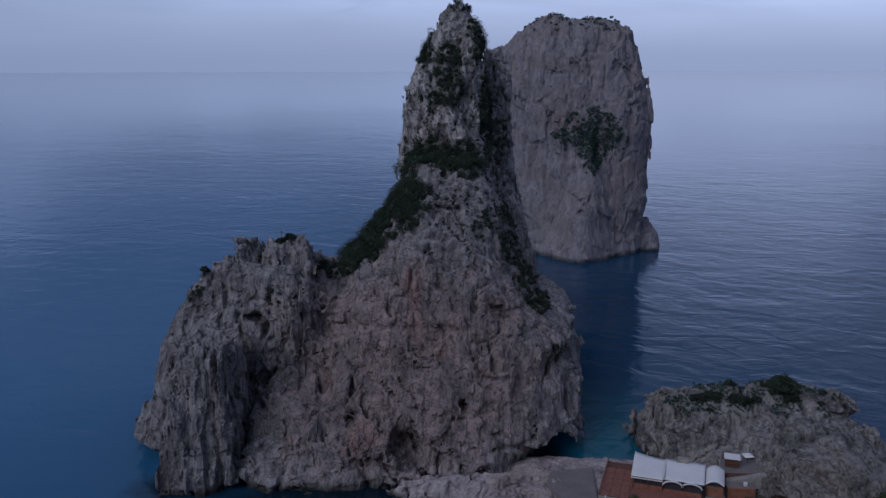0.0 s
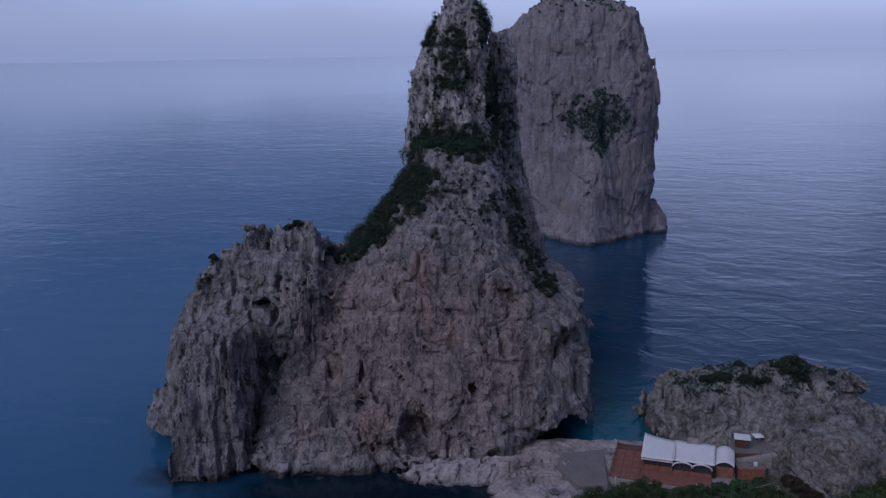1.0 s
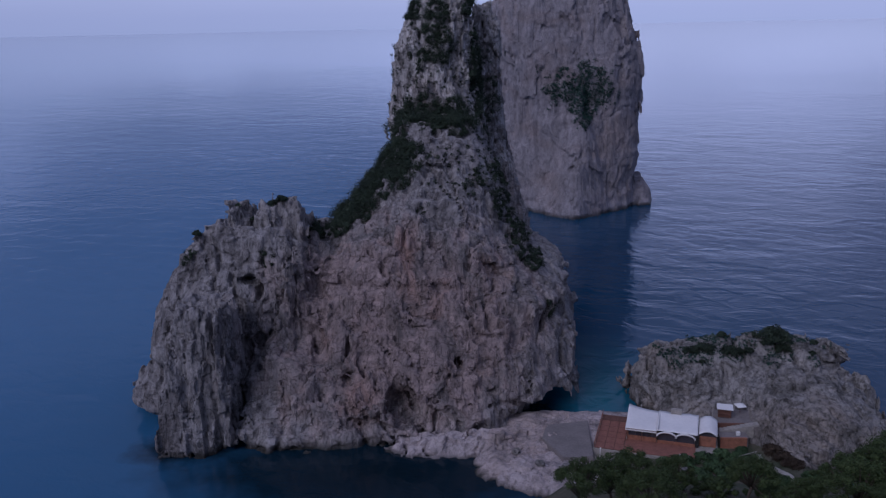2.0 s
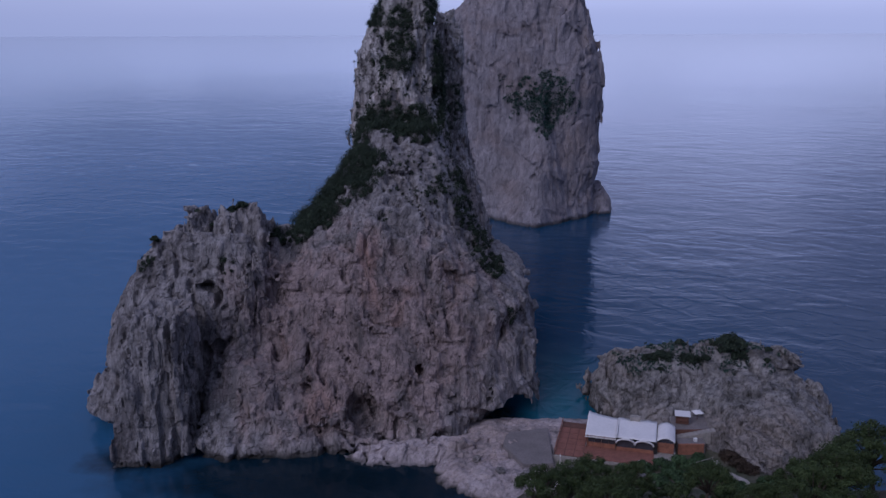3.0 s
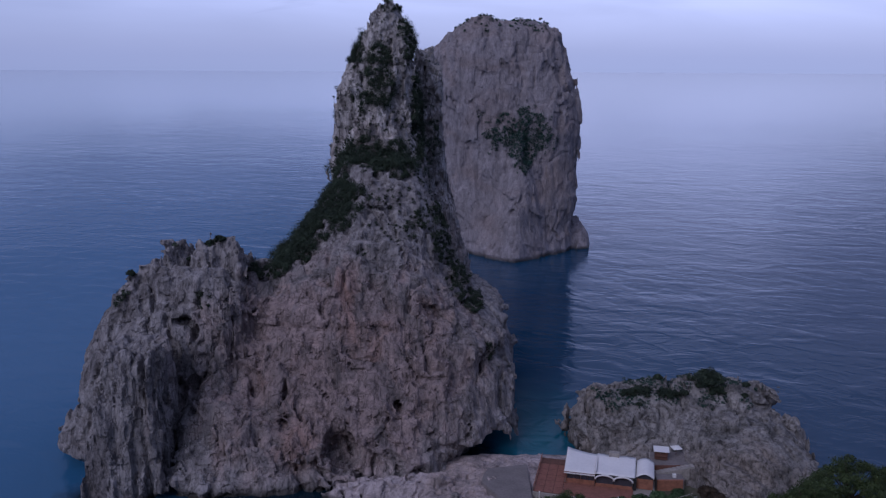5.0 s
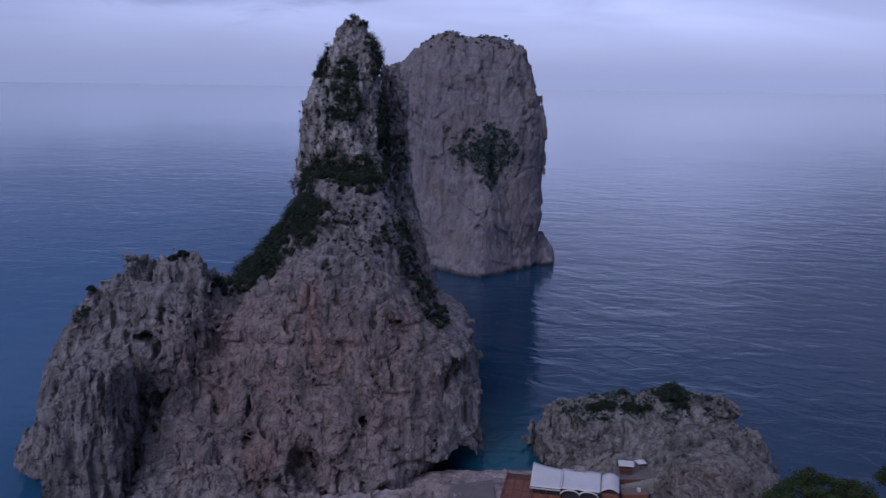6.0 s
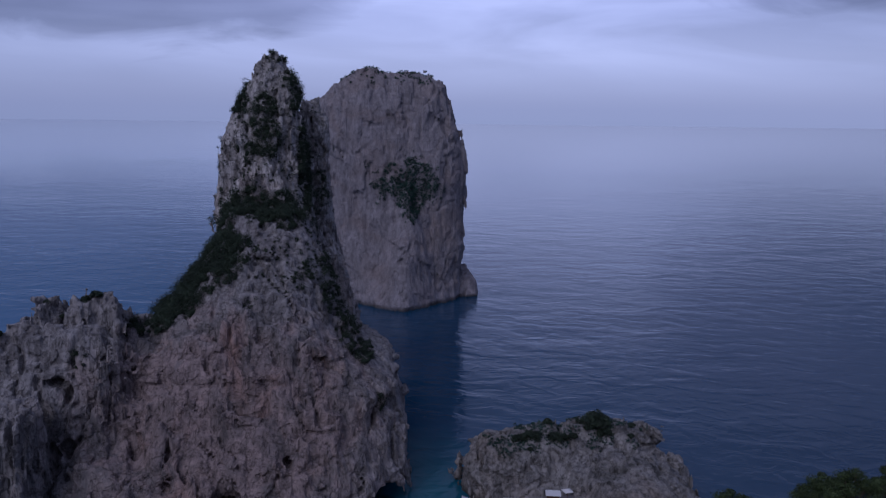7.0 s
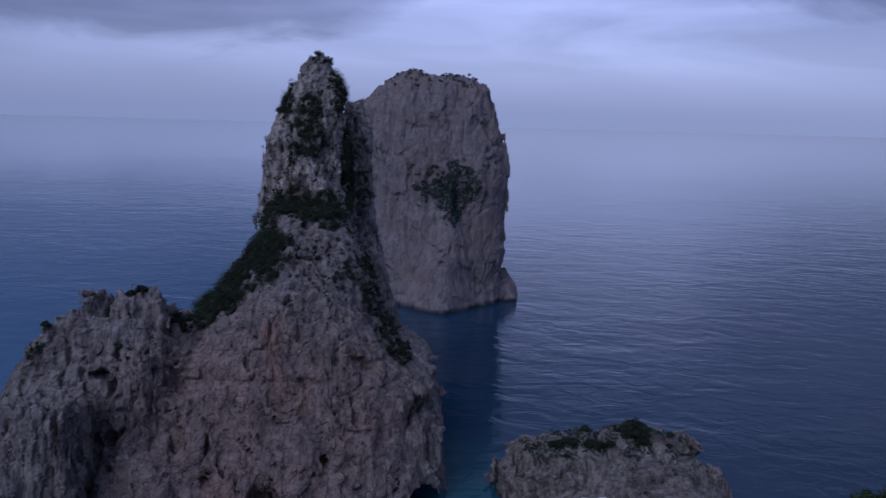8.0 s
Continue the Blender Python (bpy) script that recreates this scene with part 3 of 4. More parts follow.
head = tagged(new("headland_rock"), "low pale limestone headland rock topped with shrubs", "rock")
head_points, head_normals = rock("crag", head, headland, (20, 138, -4), (96, 208, 21), 0.45, ROCK_NEAR, 51, 0.05)
rock("knob", head, headland_knob, (72, 162, -4), (92, 190, 10), 0.45, ROCK_NEAR, 53, 0.08)

# ------------------------------------------------------------------ the rock shelf that joins stack and shore

SHELF = [(-4, -6, 48, 137, 178), (0, -4.5, 46, 139, 175), (1.4, -3, 34, 142.5, 173), (2.4, -1, 21, 146, 170)]
TONGUE = [(-3, -24, 4, 152, 164), (0, -22.5, 4, 153.5, 163), (1.6, -20.5, 4, 155, 162), (3.2, -17.5, 4, 156.5, 160.5)]
LUMP = [(-3, -15, 2, 161, 176), (1, -14, 1, 162, 175), (3.2, -13, -2, 163, 172), (5, -12, -8.5, 163.5, 167)]


low_rock = tagged(new("rock_shelf"), "low flat rock shelf joining stack and shore", "rock")
low_points, low_normals = rock("shelf", low_rock, lambda p: weathered(p, crag(p, SHELF, 3.0), 71, 0.6, 0.7, 0.5, 0.2), (-14, 130, -3), (54, 182, 6), 0.4, ROCK_SHORE, 71, 0.04)
rock("tongue", low_rock, lambda p: weathered(p, crag(p, TONGUE, 2.2), 73, 0.6, 0.8, 0.6, 0.3), (-28, 150, -3), (10, 168, 5), 0.35, ROCK_SHORE, 73, 0.06)
rock("boulder", low_rock, lambda p: weathered(p, crag(p, LUMP, 2.2), 75, 0.6, 0.8, 0.6, 0.3), (-20, 157, -3), (6, 180, 8), 0.35, ROCK_SHORE, 75, 0.06)

# ------------------------------------------------------------------ the wooded slope below the viewpoint


def slope_height(x, y):
    h = np.interp(y, (-200, -40, -4, 0.3, 2.5, 10, 60, 100, 125, 140, 150), (150, 100, 86.4, 86.4, 79, 70, 43, 22, 10, 3.0, -3))
    flat = np.interp(y, (-200, 100, 125, 140, 150, 160, 168, 176), (0, 22, 11, 4.6, 2.8, 2.4, 2.0, -3))
    w = np.clip((x - 18) / 8, 0, 1) * np.clip((66 - x) / 8, 0, 1) * (y > 100)
    h = h + (flat - h) * w
    h = h + np.clip((x - 45) / 40, 0, 1.5) * 9 * np.clip(y / 60, 0, 1) * np.clip((135 - y) / 25, 0, 1)
    h = h - np.clip((12 - x) / 30, 0, 3) * np.clip((y - 20) / 60, 0, 1) * 30
    return h + 1.0 * lattice(np.stack([x / 14, y / 14, 0 * x], 1), 5) * np.clip(y / 20, 0, 1) * (1 - 0.8 * w)


def make_slope():
    xs, ys = np.arange(-250, 300, 2.5), np.arange(-200, 182, 2.5)
    gx, gy = np.meshgrid(xs, ys, indexing="ij")
    z = slope_height(gx.ravel(), gy.ravel())
    v = np.stack([gx.ravel(), gy.ravel(), z], 1)
    i = np.arange(len(xs) * len(ys)).reshape(len(xs), len(ys))
    q = np.stack([i[:-1, :-1], i[1:, :-1], i[1:, 1:], i[:-1, 1:]], -1).reshape(-1, 4)
    return tagged(new("ground", mesh_from("ground", v, q, SOIL)), "steep scrubby hillside falling to the shore", "hillside", kind="structure")


make_slope()

# ------------------------------------------------------------------ leaves


def leaves(centres, radii, count, size, rng, flat=1.0):
    """Quads of leaves, count about each centre, in squashed balls that thin out towards the middle."""
    n = len(centres)
    way = rng.normal(size=(n, count, 3))
    way /= np.linalg.norm(way, axis=2, keepdims=True)
    reach = rng.uniform(0.45, 1.05, (n, count, 1)) * np.asarray(radii).reshape(n, 1, 1)
    c = (np.asarray(centres)[:, None] + way * reach * np.array((1, 1, flat))).reshape(-1, 3)
    face = way.reshape(-1, 3) + rng.normal(size=c.shape) * 0.38
    a = np.cross(face, rng.normal(size=c.shape))
    a /= np.linalg.norm(a, axis=1, keepdims=True)
    b = np.cross(face, a)
    b /= np.linalg.norm(b, axis=1, keepdims=True)
    s = (size * rng.uniform(0.6, 1.3, len(c)))[:, None]
    v = np.stack([c - a * s * 0.5, c + b * s * 0.32, c + a * s * 0.6, c - b * s * 0.28], 1).reshape(-1, 3)
    return v, np.arange(len(v)).reshape(-1, 4)


def inside(points, regions):
    """How far out the points lie in the nearest region: 0 in its middle, 1 at its edge."""
    out = np.full(len(points), 9.0)
    for x, y, z, a, b, c in regions:
        out = np.minimum(out, np.sqrt((((points - np.array((x, y, z))) / np.array((a, b, c))) ** 2).sum(1)))
    return out


def scrub(name, points, normals, regions, spacing, big, small, mat, label, seed, cover=-0.15, count=46, leaf=0.5):
    """A cover of maquis over the parts of a rock that lie in the regions (centre and radii)."""
    rng = np.random.RandomState(seed)
    q = points / 5.0
    out = inside(points, regions)
    keep = (out < 1.15) & (normals[:, 2] > -0.35)
    patchy = lattice(q[keep], seed) + 0.5 * lattice(q[keep] * 2.3, seed + 1)
    keep[keep] = patchy > cover + 0.9 * np.clip(out[keep] - 0.45, 0, 1)
    at = np.flatnonzero(keep)
    rng.shuffle(at)
    taken, chosen = set(), []
    for i in at:
        cell = tuple(np.floor(points[i] / spacing).astype(int))
        if cell not in taken:
            taken.add(cell)
            chosen.append(i)
    chosen = np.array(chosen)
    r = rng.uniform(small, big, len(chosen))
    r = small + (big - small) * ((r - small) / (big - small)) ** 1.6
    centres = points[chosen] + normals[chosen] * (r * 0.3)[:, None] + np.array((0, 0, 0.45)) * r[:, None]
    v, f = leaves(centres, r, count, leaf, rng, 0.85)
    ob = new(name, mesh_from(name, v, f, mat, False))
    return tagged(ob, label, "scrub", kind="stuff")


TOWER_GREEN = [(-22, 231, 90.5, 2.6, 9, 5.5), (-15.2, 228, 82, 3.6, 9, 8.5), (-19.2, 227, 76.5, 2.6, 8, 3), (-8.3, 236, 91.5, 2.2, 8, 5), (-20, 217, 61, 5, 9, 6),
               (-11.6, 214, 61.5, 6, 9, 5.2), (-23.5, 202, 53, 6.2, 14, 5.8), (-30.5, 198, 46, 5.2, 14, 5.2), (-36, 194, 40.5, 3.8, 10, 3), (-5.2, 236, 70, 1.6, 12, 13), (-4.6, 232, 52, 1.8, 12, 8)]
RIDGE_GREEN = [(-25, 209, 58, 4, 12, 4.5), (-25, 203, 55, 5.6, 14, 6), (-31.5, 198, 47, 4.8, 14, 5.5), (-36.5, 195, 41, 3.4, 10, 3), (-20, 216, 60, 5, 8, 5), (-12, 213, 60, 4.5, 8, 4), (-23, 231, 90, 2, 8, 5)]
EDGE_GREEN = [(1.8, 205, 47, 3.2, 16, 9), (5.8, 200, 37, 3.6, 14, 6.5), (9.5, 194, 30, 2.8, 11, 5), (12, 190, 23, 2.0, 9, 4), (-6.2, 200, 48.6, 3.2, 8, 3.4), (-13, 238, 101, 3.4, 5, 2.2),
              (-0.4, 245, 63, 2.4, 8, 6), (-50, 177.5, 35.6, 2.2, 3.5, 2.4), (-42, 192, 38.5, 3.2, 6, 1.6), (-69, 174, 37, 2.5, 4, 2)]
scrub("maquis_scrub", stack_points, stack_normals, TOWER_GREEN, 1.2, 1.9, 0.5, SCRUB, "dark green maquis scrub on the tower's ledges", 3, -0.42, 110, 0.3)
scrub("maquis_scrub", stack_points, stack_normals, RIDGE_GREEN, 1.7, 2.1, 0.8, SCRUB, "rounded dark shrubs down the spire's ridge", 12, -0.5, 170, 0.3)
scrub("maquis_scrub", stack_points, stack_normals, EDGE_GREEN, 1.5, 1.4, 0.4, SCRUB, "dark maquis tufts along the rock's edges", 4, -0.34, 100, 0.28)
scrub("maquis_scrub", stack_points, stack_normals, [(-12, 216, 70, 18, 40, 32), (-8, 205, 50, 14, 20, 10)], 2.2, 0.8, 0.25, SCRUB, "scattered dark tufts in the tower's cracks", 9, 0.1, 60, 0.24)
FAR_GREEN = [(37.5, 372, 55, 12, 16, 9.5), (29, 373, 55, 7, 16, 4), (46, 374, 57.5, 5.5, 16, 4.5), (39, 370, 45, 5, 16, 7.5)]
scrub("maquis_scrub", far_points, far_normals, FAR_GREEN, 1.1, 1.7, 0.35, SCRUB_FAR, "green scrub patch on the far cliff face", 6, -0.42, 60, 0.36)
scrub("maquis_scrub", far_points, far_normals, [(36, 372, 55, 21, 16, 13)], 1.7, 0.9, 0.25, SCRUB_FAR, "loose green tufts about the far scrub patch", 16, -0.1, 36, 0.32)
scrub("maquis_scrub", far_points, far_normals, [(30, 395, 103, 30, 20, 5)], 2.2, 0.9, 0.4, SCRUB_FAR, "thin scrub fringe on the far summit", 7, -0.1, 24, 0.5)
scrub("grass_tufts", head_points, head_normals, [(46, 178, 14, 14, 12, 3.5), (60, 176, 15, 16, 10, 3)], 0.9, 0.5, 0.2, SCRUB_FAR, "low green tufts on the headland top", 8, -0.2, 16, 0.3)


def perch(points, x, y, reach=0.9):
    """The top of a rock at x, y."""
    near = points[(np.abs(points[:, 0] - x) < reach) & (np.abs(points[:, 1] - y) < reach)]
    return float(near[:, 2].max()) if len(near) else 0.0


def part(name, me, parent, label=""):
    ob = new(name, me)
    ob.parent = parent
    if label:
        ob["label"] = label
    return ob


def limb(bm, a, b, ra, rb, sides=6):
    """A tapered branch from a to b."""
    a, b = Vector(a), Vector(b)
    q = (b - a).to_track_quat("Z", "Y")
    rings = []
    for c, r in ((a, ra), (b, rb)):
        rings.append([bm.verts.new(c + q @ Vector((r * math.cos(2 * math.pi * k / sides), r * math.sin(2 * math.pi * k / sides), 0))) for k in range(sides)])
    for k in range(sides):
        bm.faces.new((rings[0][k], rings[0][(k + 1) % sides], rings[1][(k + 1) % sides], rings[1][k]))
    bm.faces.new(rings[1])
    bm.faces.new(rings[0][::-1])


def finish(name, bm, mat, smooth=False):
    me = bpy.data.meshes.new(name)
    bmesh.ops.recalc_face_normals(bm, faces=bm.faces)
    bm.to_mesh(me)
    bm.free()
    me.materials.append(mat)
    if smooth:
        me.polygons.foreach_set("use_smooth", np.full(len(me.polygons), True))
    return me


def make_bark():
    m, t, b = material("bark")
    p = position(t)
    c = mix(t, (0.10, 0.075, 0.055), (0.05, 0.04, 0.033), grain(t, mapped(t, p, (1, 1, 0.3)), 6.0, 5.0))
    t.links.new(c, b.inputs["Base Color"])
    b.inputs["Roughness"].default_value = 0.95
    bumped(t, b, grain(t, mapped(t, p, (1, 1, 0.3)), 9.0, 5.0), 0.04)
    return m


BARK = make_bark()


def plant(name, seed, width, height, clumps, count, leaf, mat, trunk, fat=1.0, parts=("trunk", "crown")):
    """A tree or shrub: a leaning tapered trunk with limbs to every clump of leaves."""
    rng = np.random.RandomState(seed)
    root = new(name)
    bm = bmesh.new()
    fork = Vector((rng.uniform(-0.08, 0.08) * width, rng.uniform(-0.08, 0.08) * width, height * trunk))
    limb(bm, (0, 0, -0.4), fork, 0.03 * height, 0.019 * height, 8)
    centres, radii = [], []
    for k in range(clumps):
        a = 2 * math.pi * (k * 0.618 + rng.uniform(0, 0.2))
        d = width * 0.5 * math.sqrt((k + 0.5) / clumps) * rng.uniform(0.7, 1.0)
        top = height * (1 - 0.55 * (d / (width * 0.5)) ** 2) * rng.uniform(0.78, 1.0)
        r = width * rng.uniform(0.11, 0.19) * fat
        c = Vector((fork.x + d * math.cos(a), fork.y + d * math.sin(a), max(height * trunk * 0.9, top - r * 0.7)))
        limb(bm, fork - Vector((0, 0, rng.uniform(0, 0.3) * fork.z)), c, 0.011 * height, 0.004 * height, 5)
        centres.append(c)
        radii.append(r)
    part(parts[0], finish(parts[0], bm, BARK, True), root)
    v, f = leaves(np.array(centres), np.array(radii), count, leaf, rng, 0.7)
    part(parts[1], mesh_from(parts[1], v, f, mat, False), root)
    return root


def stand(first, spots, surface, rng, label, category, group):
    """Copies of a plant at the spots (x, y, scale), the first one at the first spot."""
    for k, (x, y, size) in enumerate(spots):
        z = surface(x, y)
        m = pose(x, y, z - 0.1, 0, 0, rng.uniform(0, 360))
        if k == 0:
            ob = first
            ob.matrix_basis = m
        else:
            ob = copy_thing(first, m)
        ob.scale = (size, size, size * rng.uniform(0.9, 1.1))
        tagged(ob, label, category, group)


PICK = np.random.RandomState(21)


def ground_at(x, y):
    return float(slope_height(np.array([float(x)]), np.array([float(y)]))[0])


# shrubs that stand out on the rocks
head_top = lambda x, y: perch(head_points, x, y)
stack_top = lambda x, y: perch(stack_points, x, y) - 0.6
stand(plant("shrub", 1, 6.5, 3.4, 26, 150, 0.34, SCRUB, 0.15, 1.3, parts=("stem", "crown")), [(62.3, 179.5, 1.25)], head_top, PICK, "large loose dark shrub on the headland's crest", "shrub", "headland shrubs")
stand(plant("shrub", 2, 4.6, 2.0, 20, 150, 0.3, SCRUB, 0.1, 1.35, parts=("stem", "crown")), [(52.8, 177, 1.0), (46.4, 179, 1.0), (43.6, 179, 0.75), (63.2, 177, 0.8)], head_top, PICK, "low rounded dark shrub on the headland", "shrub", "headland shrubs")
stand(plant("shrub", 3, 2.4, 1.7, 12, 130, 0.26, SCRUB, 0.1, 1.6, parts=("stem", "crown")), [(51.3, 182, 0.9), (71.3, 180.5, 0.95), (55.8, 176, 0.9), (59, 177, 0.6), (69, 175, 0.7), (45.5, 174.5, 0.6)], head_top, PICK, "small dark round shrub on the headland", "shrub", "headland shrubs")
# on the stack skyline
stand(plant("shrub", 4, 2.2, 1.7, 12, 120, 0.28, SCRUB, 0.1, 1.6, parts=("stem", "crown")), [(-66.6, 178, 0.9), (-50.8, 184.5, 0.95), (-48.2, 184.5, 1.25), (-58.6, 184.5, 0.65), (-55.6, 185, 0.7), (-42.4, 187, 0.9), (-40.4, 188.5, 0.8)], stack_top, PICK, "small dark shrub on the stack's skyline", "shrub", "skyline shrubs")

# pines on the slope below the viewpoint
pine_a = plant("pine_tree", 11, 10.5, 11.0, 40, 300, 0.25, PINE, 0.42, 0.68)
pine_b = plant("pine_tree", 12, 8.5, 10.0, 32, 300, 0.24, PINE, 0.38, 0.7)
pine_c = plant("pine_tree", 13, 12.5, 11.0, 48, 300, 0.26, PINE, 0.4, 0.66)
PINES = "dark green spreading pine on the steep slope"
stand(pine_a, [(17, 108, 0.9), (20.5, 114, 0.82), (36.5, 111, 0.82), (62, 112, 1.1), (52, 102, 1.0), (84, 122, 1.1), (12, 101, 0.8)], ground_at, PICK, PINES, "pine tree", "slope pines")
stand(pine_b, [(25.5, 112, 0.92), (45.5, 110, 0.56), (50.5, 110, 0.9), (70, 116, 1.1), (92, 116, 1.1)], ground_at, PICK, PINES, "pine tree", "slope pines")
stand(pine_c, [(41, 103, 0.55), (21, 100, 0.8), (55, 109, 0.95), (76, 106, 1.05), (100, 125, 1.1), (46, 98, 0.9)], ground_at, PICK, PINES, "pine tree", "slope pines")
GARDEN = leafy("garden_leaf", (0.03, 0.06, 0.03), (0.055, 0.10, 0.045), (0.09, 0.14, 0.065))
garden = plant("shrub", 15, 4.0, 2.6, 18, 140, 0.34, GARDEN, 0.1, 1.4, parts=("stem", "crown"))
stand(garden, [(36, 146.5, 1.0), (40, 147.5, 1.0), (44, 149, 1.0), (47.5, 150, 0.9), (41, 143, 1.1), (45.5, 144.5, 1.0), (49, 146.5, 0.8), (32.5, 145.5, 0.8), (37, 141, 0.8), (48.5, 152.5, 0.6), (44, 139, 1.1), (31, 138, 1.1), (57, 138, 0.9), (47.5, 137.5, 1.0), (41, 136, 0.9), (45, 133, 0.8), (37.5, 135.5, 0.8), (48.5, 131, 0.9)], ground_at, PICK,
      "leafy green garden shrub below the restaurant", "shrub", "garden shrubs")
thicket = plant("shrub", 18, 5.2, 3.4, 14, 260, 0.26, PINE, 0.15, 0.9, parts=("stem", "crown"))
stand(thicket, [(24, 133, 1.0), (28, 128, 1.0), (22, 126, 1.1), (30, 122, 1.2), (53, 124, 1.2), (36, 122, 1.0), (42, 120, 1.0), (48, 118, 0.9), (34, 117, 1.2), (41, 115, 1.0), (58, 121, 1.2), (62, 125, 1.2)], ground_at, PICK,
      "dark evergreen thicket on the slope above the garden", "shrub", "slope thicket")
SILVER = leafy("silver_leaf", (0.10, 0.115, 0.085), (0.16, 0.17, 0.13), (0.23, 0.23, 0.19))
silver = plant("shrub", 19, 2.6, 1.5, 12, 120, 0.24, SILVER, 0.1, 1.4, parts=("stem", "crown"))
stand(silver, [(33.8, 141.5, 1.0), (35.6, 139.6, 0.9), (34.6, 143.6, 0.8), (36.6, 143.0, 0.7), (38.6, 138.6, 0.9), (33.6, 137.6, 0.8)], ground_at, PICK, "pale silver-leaved shrub in the garden", "shrub", "silver shrubs")
dry = leafy("dry_brush", (0.03, 0.022, 0.018), (0.05, 0.036, 0.028), (0.075, 0.055, 0.04))
brush = plant("shrub", 16, 4.2, 2.0, 18, 130, 0.3, dry, 0.1, 1.4, parts=("stem", "crown"))
stand(brush, [(54.5, 152.5, 1.0), (55.5, 149, 1.0), (56.5, 146, 1.0), (50.5, 158.5, 0.6)], ground_at, PICK, "dry brown brush at the headland's foot", "shrub", "dry brush")

# ------------------------------------------------------------------ the seaside restaurant


def plain(name, colour, vary=0.25, rough=0.85, scale=1.2, bump=0.02, fine=0.6):
    m, t, b = material(name)
    p = position(t)
    dim = tuple(c * (1 - vary) for c in colour)
    c = mix(t, colour, dim, ramp(t, [(0.38, 0.0), (0.66, 1.0)], grain(t, p, scale, 6.0, 0.6)))
    c = mix(t, c, ramp(t, [(0.35, (0.75, 0.75, 0.75)), (0.6, (1.08, 1.08, 1.08))], grain(t, p, scale * 7, 4.0)), fine, "MULTIPLY")
    t.links.new(c, b.inputs["Base Color"])
    b.inputs["Roughness"].default_value = rough
    bumped(t, b, grain(t, p, scale * 9, 4.0), bump)
    return m


TERRACOTTA = plain("terracotta", (0.27, 0.115, 0.085))
RENDERED = plain("orange_render", (0.34, 0.145, 0.09), 0.35)
CANVAS = plain("white_canvas", (0.78, 0.76, 0.76), 0.08, 0.7, 0.25, 0.01, 0.15)
WHITE = plain("white_paint", (0.78, 0.77, 0.76), 0.12)
GLAZING = plain("dark_glazing", (0.06, 0.06, 0.075), 0.3, 0.25)
DARK = plain("doorway_shade", (0.02, 0.018, 0.018), 0.2)
TIMBER = plain("brown_timber", (0.15, 0.07, 0.05), 0.3)
CONCRETE = plain("grey_concrete", (0.215, 0.19, 0.186), 0.22, 0.9, 0.35, 0.08)
STONE = plain("pale_stone", (0.38, 0.35, 0.32), 0.3, 0.9, 1.0, 0.08)


def box(bm, low, high, bevel=0.0):
    made = bmesh.ops.create_cube(bm, size=1.0)["verts"]
    low, high = Vector(low), Vector(high)
    for v in made:
        v.co = Vector([(low[k] + high[k]) / 2 + v.co[k] * (high[k] - low[k]) for k in range(3)])
    if bevel:
        edges = list({e for v in made for e in v.link_edges})
        bmesh.ops.bevel(bm, geom=edges, offset=bevel, segments=1, affect="EDGES")


def block(name, low, high, mat, parent, label="", bevel=0.03):
    bm = bmesh.new()
    box(bm, low, high, bevel)
    return part(name, finish(name, bm, mat), parent, label)


def sheet(name, height, u, v, mat, parent, label="", thick=0.06, nu=14, nv=8):
    """A canvas roof: height(s, t) over the rectangle u x v, with s and t from 0 to 1."""
    bm = bmesh.new()
    layers = []
    for drop in (0, thick):
        layers.append([[bm.verts.new((u[0] + (u[1] - u[0]) * i / nu, v[0] + (v[1] - v[0]) * j / nv, height(i / nu, j / nv) - drop)) for j in range(nv + 1)] for i in range(nu + 1)])
    for g in layers:
        for i in range(nu):
            for j in range(nv):
                bm.faces.new((g[i][j], g[i + 1][j], g[i + 1][j + 1], g[i][j + 1]))
    a, b = layers
    for i in range(nu):
        for j in (0, nv):
            bm.faces.new((a[i][j], a[i + 1][j], b[i + 1][j], b[i][j]))
    for j in range(nv):
        for i in (0, nu):
            bm.faces.new((a[i][j], a[i][j + 1], b[i][j + 1], b[i][j]))
    return part(name, finish(name, bm, mat, True), parent, label)


def arch(bm, left, right, foot, rise, y, depth, width):
    """A flat band bent over an arch in the plane y."""
    n = 14
    rings = []
    for k in range(n + 1):
        a = math.pi * k / n
        c = Vector(((left + right) / 2 - (right - left) / 2 * math.cos(a), y, foot + rise * math.sin(a)))
        out = Vector((-math.cos(a), 0, math.sin(a))) * width
        rings.append([bm.verts.new(p) for p in (c, c + out, c + out + Vector((0, depth, 0)), c + Vector((0, depth, 0)))])
    for k in range(n):
        for j in range(4):
            bm.faces.new((rings[k][j], rings[k][(j + 1) % 4], rings[k + 1][(j + 1) % 4], rings[k + 1][j]))
    bm.faces.new(rings[0])
    bm.faces.new(rings[-1][::-1])


def lunette(bm, left, right, base, foot, rise, y):
    """A window with an arched head, as a thin solid pane."""
    n = 14
    line = [(left, base)] + [((left + right) / 2 - (right - left) / 2 * math.cos(math.pi * k / n), foot + rise * math.sin(math.pi * k / n)) for k in range(n + 1)] + [(right, base)]
    front = [bm.verts.new((a, y, b)) for a, b in line]
    back = [bm.verts.new((a, y + 0.08, b)) for a, b in line]
    bm.faces.new(front)
    bm.faces.new(back[::-1])
    for k in range(len(line)):
        j = (k + 1) % len(line)
        bm.faces.new((front[k], front[j], back[j], back[k]))


